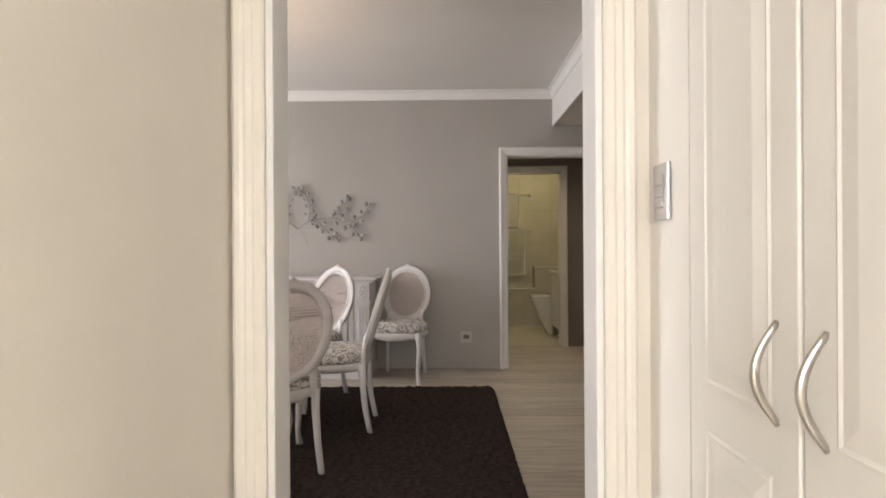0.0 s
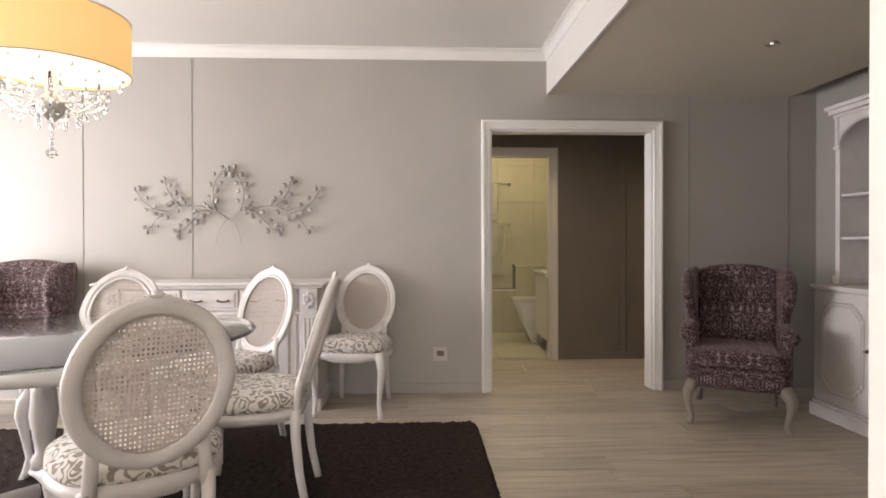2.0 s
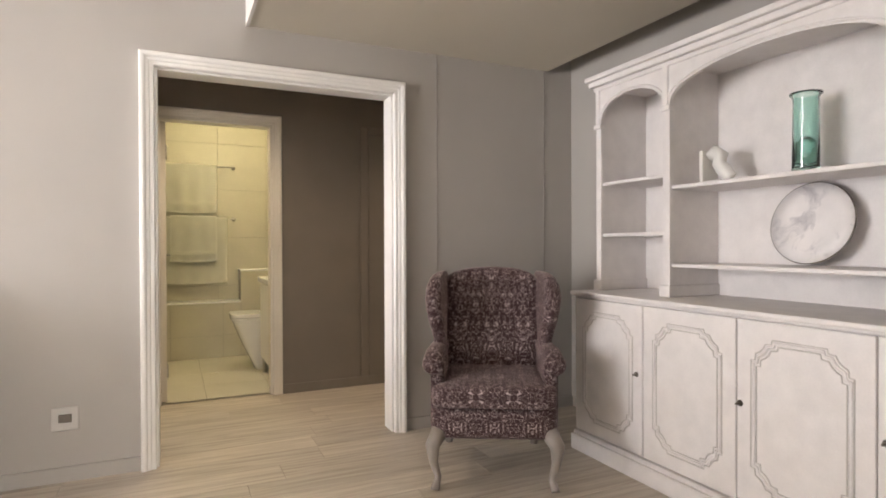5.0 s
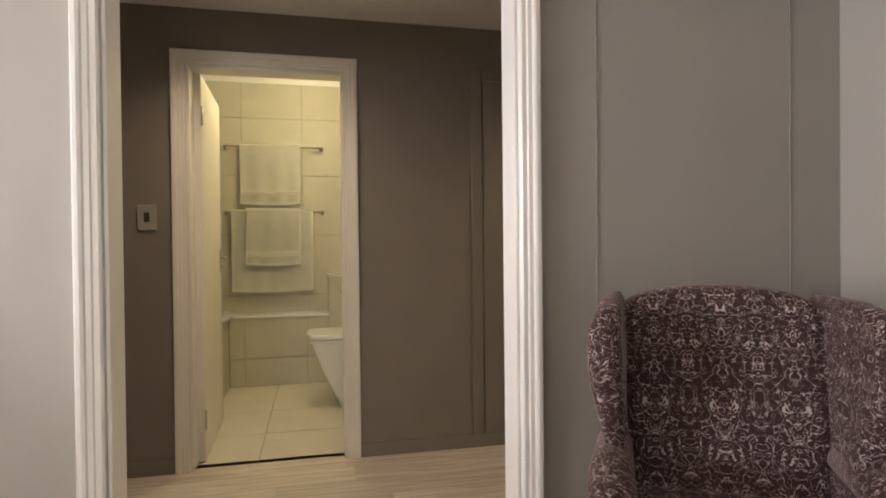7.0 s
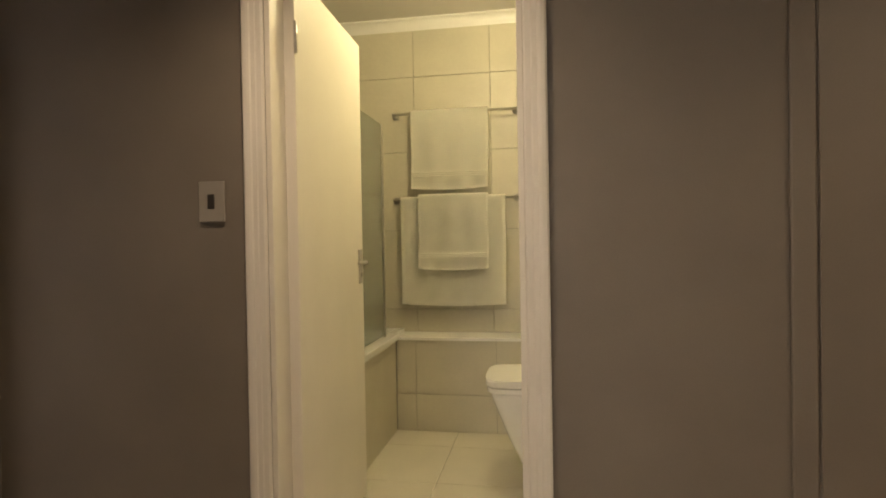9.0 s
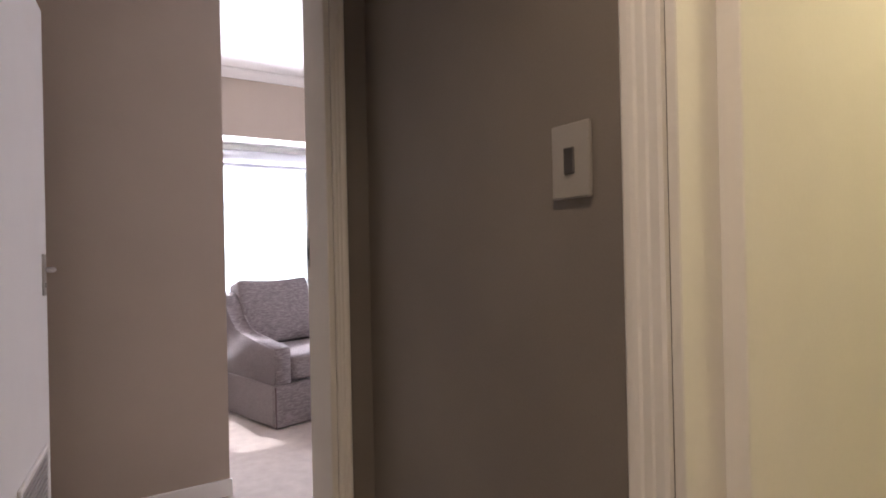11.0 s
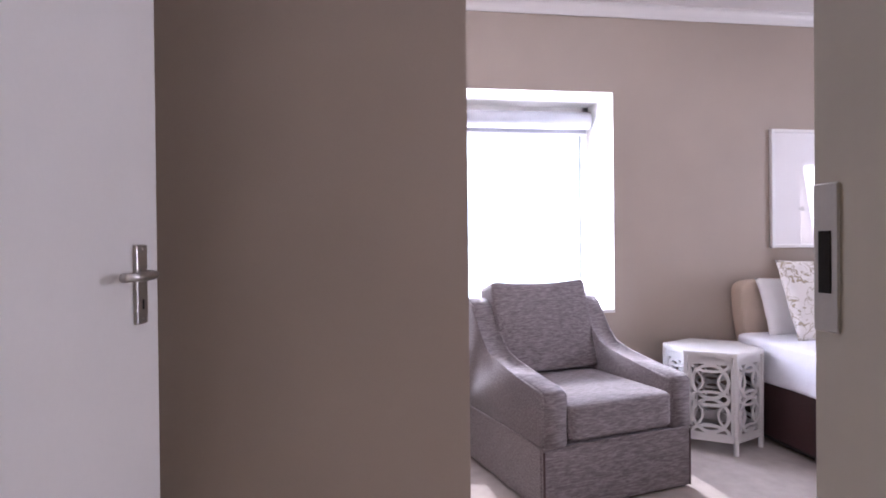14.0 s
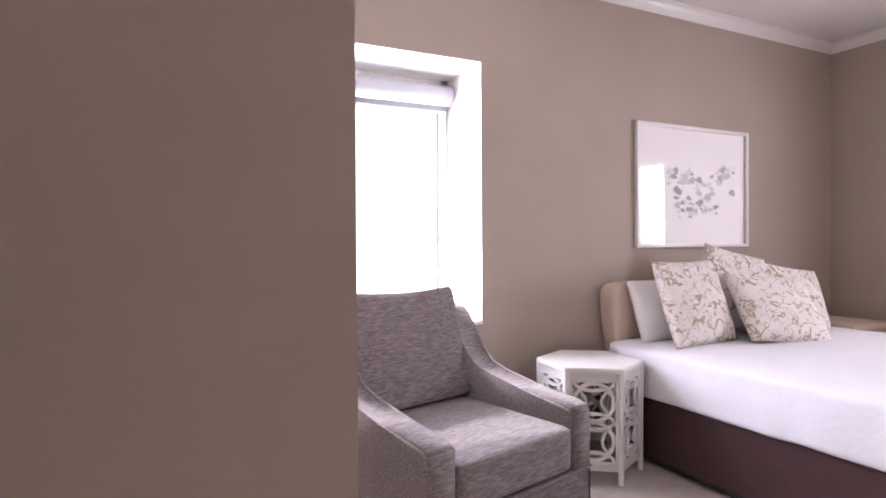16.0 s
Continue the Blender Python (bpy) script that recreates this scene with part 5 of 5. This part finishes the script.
# local: x across, +y towards the back (the front lies at y = 0)
W2, DP = 0.395, 0.82
side = [(0.0, 0.275), (0.0, 0.505), (0.03, 0.523), (0.25, 0.543), (0.42, 0.560), (0.52, 0.59), (0.59, 0.655), (0.635, 0.745), (0.675, 0.815), (0.73, 0.84), (DP, 0.84), (DP - 0.02, 0.275)]
for s in (-1, 1):
    a, b = (-W2, -W2 + 0.12) if s < 0 else (W2 - 0.12, W2)
    bm = prism(bmesh.new(), side, a, b, "x")
    bmesh.ops.bevel(bm, geom=bm.edges[:], offset=0.012, segments=3, affect="EDGES")
    part("arm", bm, TWEED, ac, "", True)
for a, b in (((-W2 + 0.004, 0.006, 0.012), (W2 - 0.004, 0.03, 0.285)), ((-W2 + 0.002, 0.03, 0.012), (-W2 + 0.03, DP - 0.02, 0.285)), ((W2 - 0.03, 0.03, 0.012), (W2 - 0.002, DP - 0.02, 0.285)), ((-W2 + 0.03, DP - 0.05, 0.012), (W2 - 0.03, DP - 0.02, 0.285))):
    part("skirt_panel", bx(a, b, 0.008, 2), TWEED, ac)
for s in (-1, 1):
    # dark strip paints the shade in the skirt's corner pleat
    part("pleat_shade", bx((s * (W2 - 0.006) - 0.004, 0.003, 0.012), (s * (W2 - 0.006) + 0.004, 0.012, 0.27), 0.002), BEDBASE, ac)
    part("welt", tube(bmesh.new(), [(s * W2, 0.0, 0.283), (s * W2, DP - 0.02, 0.283)], 0.005, 6), TWEED, ac, "", True)
part("welt", tube(bmesh.new(), [(-W2, 0.002, 0.283), (W2, 0.002, 0.283)], 0.005, 6), TWEED, ac, "", True)
part("seat_deck", bx((-W2 + 0.11, 0.03, 0.26), (W2 - 0.11, DP - 0.06, 0.31)), TWEED, ac)
part("seat_cushion", cushion(bmesh.new(), (-W2 + 0.118, -0.015, 0.30), (W2 - 0.118, 0.60, 0.455), 0.10, 16, 16), TWEED, ac, "", True)
bm = cushion(bmesh.new(), (-W2 + 0.105, -0.075, 0.0), (W2 - 0.105, 0.075, 0.465), 0.0, 18, 20)
for v in bm.verts:
    k = 1 - min(1, (v.co.x / 0.29) ** 2)
    v.co.y -= (0.035 * k * math.sin(math.pi * min(1, max(0, v.co.z / 0.46)))) * (1 if v.co.y < 0 else -1)
    v.co.z += 0.02 * (1 - k) * (v.co.z > 0.4)
bmesh.ops.rotate(bm, cent=(0, 0, 0), matrix=Matrix.Rotation(radians(-17), 3, "X"), verts=bm.verts)
bmesh.ops.translate(bm, vec=(0, 0.60, 0.45), verts=bm.verts)
part("back_cushion", bm, TWEED, ac, "", True)
bm = prism(bmesh.new(), [(0.62, 0.28), (0.72, 0.84), (DP, 0.84), (DP - 0.02, 0.28)], -W2 + 0.1, W2 - 0.1, "x")
bmesh.ops.bevel(bm, geom=bm.edges[:], offset=0.015, segments=2, affect="EDGES")
part("backrest", bm, TWEED, ac, "", True)

# hexagonal fretwork table
hx = thing("side_table", "white hexagonal side table with pierced circle fretwork", "side table", pose(-2.89, 8.735, 0.005, 0, 0, -5))
HR = 0.262
hexa = lambda r: [(r * math.cos(math.pi / 3 * k), r * math.sin(math.pi / 3 * k)) for k in range(6)]
bm = prism(bmesh.new(), hexa(HR), 0.515, 0.54, "z")
bmesh.ops.bevel(bm, geom=bm.edges[:], offset=0.004, segments=2, affect="EDGES")
part("tabletop", bm, WHITE, hx)
r2 = HR * 0.93
for k in range(6):
    a = math.pi / 3 * k
    part("leg", tube(bmesh.new(), [(r2 * math.cos(a), r2 * math.sin(a), 0.0), (r2 * math.cos(a), r2 * math.sin(a), 0.515)], [0.013, 0.017], 6), WHITE, hx)
    mid = Matrix.Rotation(a + math.pi / 6, 4, "Z") @ Matrix.Translation((r2 * math.cos(math.pi / 6), 0, 0))
    fret = bmesh.new()
    hw = r2 / 2 - 0.01

    def hoop(cz, ry, rz_, th=0.011):
        n = 28
        loops = []
        for f, d in ((1, -0.006), (1, 0.006), (-1, 0.006), (-1, -0.006)):
            loops.append([fret.verts.new((d, (ry + f * th / 2) * math.cos(2 * math.pi * q / n), cz + (rz_ + f * th / 2) * math.sin(2 * math.pi * q / n))) for q in range(n)])
        for A, B in zip(loops, loops[1:] + loops[:1]):
            for q in range(n):
                fret.faces.new((A[q], A[(q + 1) % n], B[(q + 1) % n], B[q]))
    for cz in (0.20, 0.38):
        hoop(cz, 0.088, 0.088, 0.017)
    for cz in (0.11, 0.29, 0.47):
        hoop(cz, 0.088, 0.036, 0.015)
    for cz in (0.20, 0.38):
        for s in (-1, 1):
            tube(fret, [(0, s * (0.070 - 0.034 * math.cos(math.pi / 2 * u)), cz + 0.062 * u) for u in (-1, -0.67, -0.33, 0, 0.33, 0.67, 1)], 0.007, 6)
    for cz in (0.085, 0.495):
        box(fret, (-0.006, -hw, cz - 0.022), (0.006, hw, cz + 0.0205))
    for s in (-1, 1):
        box(fret, (-0.006, s * hw - 0.014, 0.063), (0.006, s * hw + 0.014, 0.5155))
    fret.transform(mid)
    part("fret_panel", fret, WHITE, hx, "pierced fretwork panel")

# bed
bed = thing("bed", "double bed with white quilted cover on a dark base", "bed", pose(0, 0, 0.005))
part("base", bx((-3.08, 9.02, 0.02), (-1.15, 10.62, 0.36), 0.012, 3), BEDBASE, bed, "dark brown upholstered bed base")
part("base_seam", tube(bmesh.new(), [(-3.08, 9.018, 0.035), (-1.15, 9.018, 0.035)], 0.006, 6), BLACK, bed)
bm = cushion(bmesh.new(), (-3.10, 8.985, 0.33), (-1.10, 10.66, 0.585), 0.04, 40, 16)
for v in bm.verts:
    v.co.z += 0.006 * noise.noise((v.co.x * 5, v.co.y * 5, v.co.z * 5)) + 0.003 * math.sin(v.co.x * 9) * min(1, max(0, (0.48 - v.co.z) / 0.14))
    if abs(v.co.y - 8.985) < 0.03:
        v.co.y += 0.012 * noise.noise((v.co.x * 6, 2, v.co.z * 3))
part("quilted_cover", bm, COVER, bed, "white quilted cotton bedspread", True)
bm = cushion(bmesh.new(), (-3.19, 9.055, 0.36), (-3.06, 10.58, 0.895), 0.0, 16, 13)
for v in bm.verts:
    v.co.y += 0.07 * max(0, (0.80 - v.co.z) / 0.44) ** 1.5 * (1 if v.co.y < 9.8 else -1)
part("headboard", bm, BEIGE, bed, "beige padded headboard", True)


def pillow(name, label, material, w, h, d, m, ears=0.05):
    p = thing(name, label, "pillow", m, "pillows on the bed")
    bm = bmesh.new()
    n = 22
    for s in (-1, 1):
        rows = []
        for i in range(n + 1):
            row = []
            for j in range(n + 1):
                u, v = -1 + 2 * i / n, -1 + 2 * j / n
                puff = ((1 - u * u) * (1 - v * v)) ** 0.45
                wob = 0.012 * noise.noise((u * 2.2 + 7 * d, v * 2.2, s))
                x = u * w / 2 * (1 - ears * (1 - v * v)) if abs(u) > 0.02 else 0
                row.append(bm.verts.new((x, s * (d / 2 * puff + wob * puff), h / 2 + v * h / 2 * (1 - ears * (1 - u * u)))))
            rows.append(row)
        for i in range(n):
            for j in range(n):
                bm.faces.new((rows[i][j], rows[i + 1][j], rows[i + 1][j + 1], rows[i][j + 1]))
    bmesh.ops.remove_doubles(bm, verts=bm.verts, dist=0.0005)
    part("cover", bm, material, p, "", True)
    return p


# pillows lean towards the headboard; their local x runs along the bed's width
def leaned(x, y, z, back, turn=0.0, roll=0.0):
    return pose(x, y, z, 0, 0, 90 + turn) @ pose(0, 0, 0, back, roll, 0)


for y in (9.40, 10.22):
    pillow("pillow", "plump white cotton pillow on the bed", PILLOW, 0.62, 0.36, 0.17, leaned(-2.92, y + 0.03, 0.575, -20))
pillow("cushion", "square cream cushion with olive floral print", FLORAL, 0.50, 0.47, 0.15, leaned(-2.70, 9.36, 0.585, -20, 4))
pillow("cushion", "square cream cushion with olive floral print", FLORAL, 0.50, 0.50, 0.15, leaned(-2.80, 9.76, 0.60, -16, -4, 12))
pillow("cushion", "square cream floral cushion slumped forward on the bed", FLORAL, 0.56, 0.42, 0.16, leaned(-2.53, 9.80, 0.585, -36, -10, 6))
pillow("cushion", "square cream cushion with olive floral print", FLORAL, 0.48, 0.42, 0.15, leaned(-2.74, 10.22, 0.585, -22, -6, 8))

pic = thing("framed_picture", "white framed pale watercolour behind glass on the wall", "picture", pose(BX, 9.837, 1.467))
PW, PH = 0.494, 0.376
for a, b in (((0.002, -PW, -PH), (0.028, -PW + 0.022, PH)), ((0.002, PW - 0.022, -PH), (0.028, PW, PH)), ((0.002, -PW + 0.022, -PH), (0.028, PW - 0.022, -PH + 0.022)), ((0.002, -PW + 0.022, PH - 0.022), (0.028, PW - 0.022, PH))):
    part("frame_bar", bx(a, b, 0.003, 2), WHITE, pic, "white wooden frame")
part("mount", bx((0.002, -PW + 0.02, -PH + 0.02), (0.008, PW - 0.02, PH - 0.02)), PAPER, pic)
rp = random.Random(11)
INK = [mat("watercolour_grey_%d" % k, c, 0.7, 0, 0.25, 18) for k, c in enumerate(((0.40, 0.38, 0.36), (0.60, 0.58, 0.55), (0.74, 0.72, 0.69)))]
bm_list = [bmesh.new() for _ in INK]
for k in range(90):
    cy, cz, sy, sz = ((-0.10, 0.04, 0.07, 0.06), (0.02, -0.02, 0.10, 0.07), (0.24, 0.09, 0.05, 0.03), (-0.02, -0.14, 0.14, 0.02))[k % 4]
    y, z = rp.gauss(cy, sy), rp.gauss(cz, sz)
    if abs(y) > 0.4 or abs(z) > 0.25:
        continue
    r = rp.uniform(0.008, 0.034)
    b = bm_list[k % 3]
    n = 14
    x = 0.0085 + 0.0003 * (k % 5)
    ph = rp.uniform(0, 6)
    vs = [b.verts.new((x, y + r * (1 + 0.35 * math.sin(3 * t + ph)) * math.cos(t), z + 0.6 * r * (1 + 0.3 * math.sin(2 * t + ph)) * math.sin(t))) for t in [2 * math.pi * q / n for q in range(n)]]
    b.faces.new(vs)
for b, i in zip(bm_list, INK):
    part("painted_marks", b, i, pic, "grey watercolour blossom marks")
pg = part("picture_glass", bx((0.014, -PW + 0.02, -PH + 0.02), (0.016, PW - 0.02, PH - 0.02)), CLEARGLASS, pic)
pg.visible_shadow = False
nt = thing("bedside_table", "low beige bedside table beyond the bed", "bedside table", pose(-2.95, 10.93, 0.005))
part("tabletop", bx((-0.22, -0.22, 0.55), (0.22, 0.22, 0.585), 0.006, 2), BEIGE, nt)
part("body", bx((-0.20, -0.20, 0.04), (0.20, 0.20, 0.55), 0.004), BEIGE, nt)

# ---- pieces of floors and walls ----
floor = tagged(new("floor"), "pale limed oak plank floor of dining room and hall", "floor", kind="structure")
rf = random.Random(2)


def plank_mesh(length):
    return mesh("plank", bx((0, 0, -0.03), (length - 0.0015, 0.1885, 0.0), 0.0012), WOOD)


PLANK = plank_mesh(1.2)
yy = K0 + 0.05
while yy < B0 + 0.05:
    xx = (LX if yy < A0 else C1 - 0.1) - rf.uniform(0.0, 1.0)
    end = RX if yy < A0 else 4.1
    low = LX - 0.02 if yy < A0 else C1 - 0.1
    while xx < end:
        lo, hi = max(xx, low), min(xx + 1.2, end + 0.02)
        if hi - lo > 0.03:
            ob = new("plank", PLANK if hi - lo > 1.199 else plank_mesh(hi - lo))
            ob.parent = floor
            ob.matrix_basis = Matrix.Translation((lo, yy, 0.0))
        xx += 1.2
    yy += 0.19

tiles_w = bpy.data.objects["wall_bath_back"]
TS = 0.48


def tile(parent, material, a, b, name="tile"):
    bm = bx(tuple(min(p, q) for p, q in zip(a, b)), tuple(max(p, q) for p, q in zip(a, b)), 0.0015)
    return part(name, bm, material, parent)


zs = [0.562, 0.705, 1.205, 1.70, 2.175, 2.54]
xs = [0.2, 0.49, 0.975, 1.46, 1.945, 2.12]
for z0, z1 in zip(zs, zs[1:]):
    for x0, x1 in zip(xs, xs[1:]):
        tile(tiles_w, TILE, (x0 + 0.0015, 9.092, z0 + 0.0015), (x1 - 0.0015, 9.1005, z1 - 0.0015))
ledge = bpy.data.objects["wall_bath_ledge"]
for z0, z1 in ((0.0, 0.222), (0.222, 0.545)):
    for x0, x1 in ((0.892, 1.01), (1.01, 1.49), (1.49, 1.66)):
        tile(ledge, TILE, (x0 + 0.0015, 8.867, z0 + 0.0015), (x1 - 0.0015, 8.8755, z1 - 0.0015))
boxing = bpy.data.objects["wall_bath_boxing"]
for z0, z1 in ((0.0, 0.222), (0.222, 0.86)):
    tile(boxing, TILE, (1.6615, 8.867, z0 + 0.0015), (2.118, 8.8755, z1 - 0.0015))
bfl = bpy.data.objects["floor_bath"]
for ix in range(4):
    for iy in range(5):
        x0, y0 = 0.2 + ix * TS + 0.1, B0 + 0.035 + iy * TS
        tile(bfl, TILEF, (x0 + 0.002, y0 + 0.002, -0.012), (min(x0 + TS, 2.12) - 0.002, min(y0 + TS, 9.09) - 0.002, 0.0))
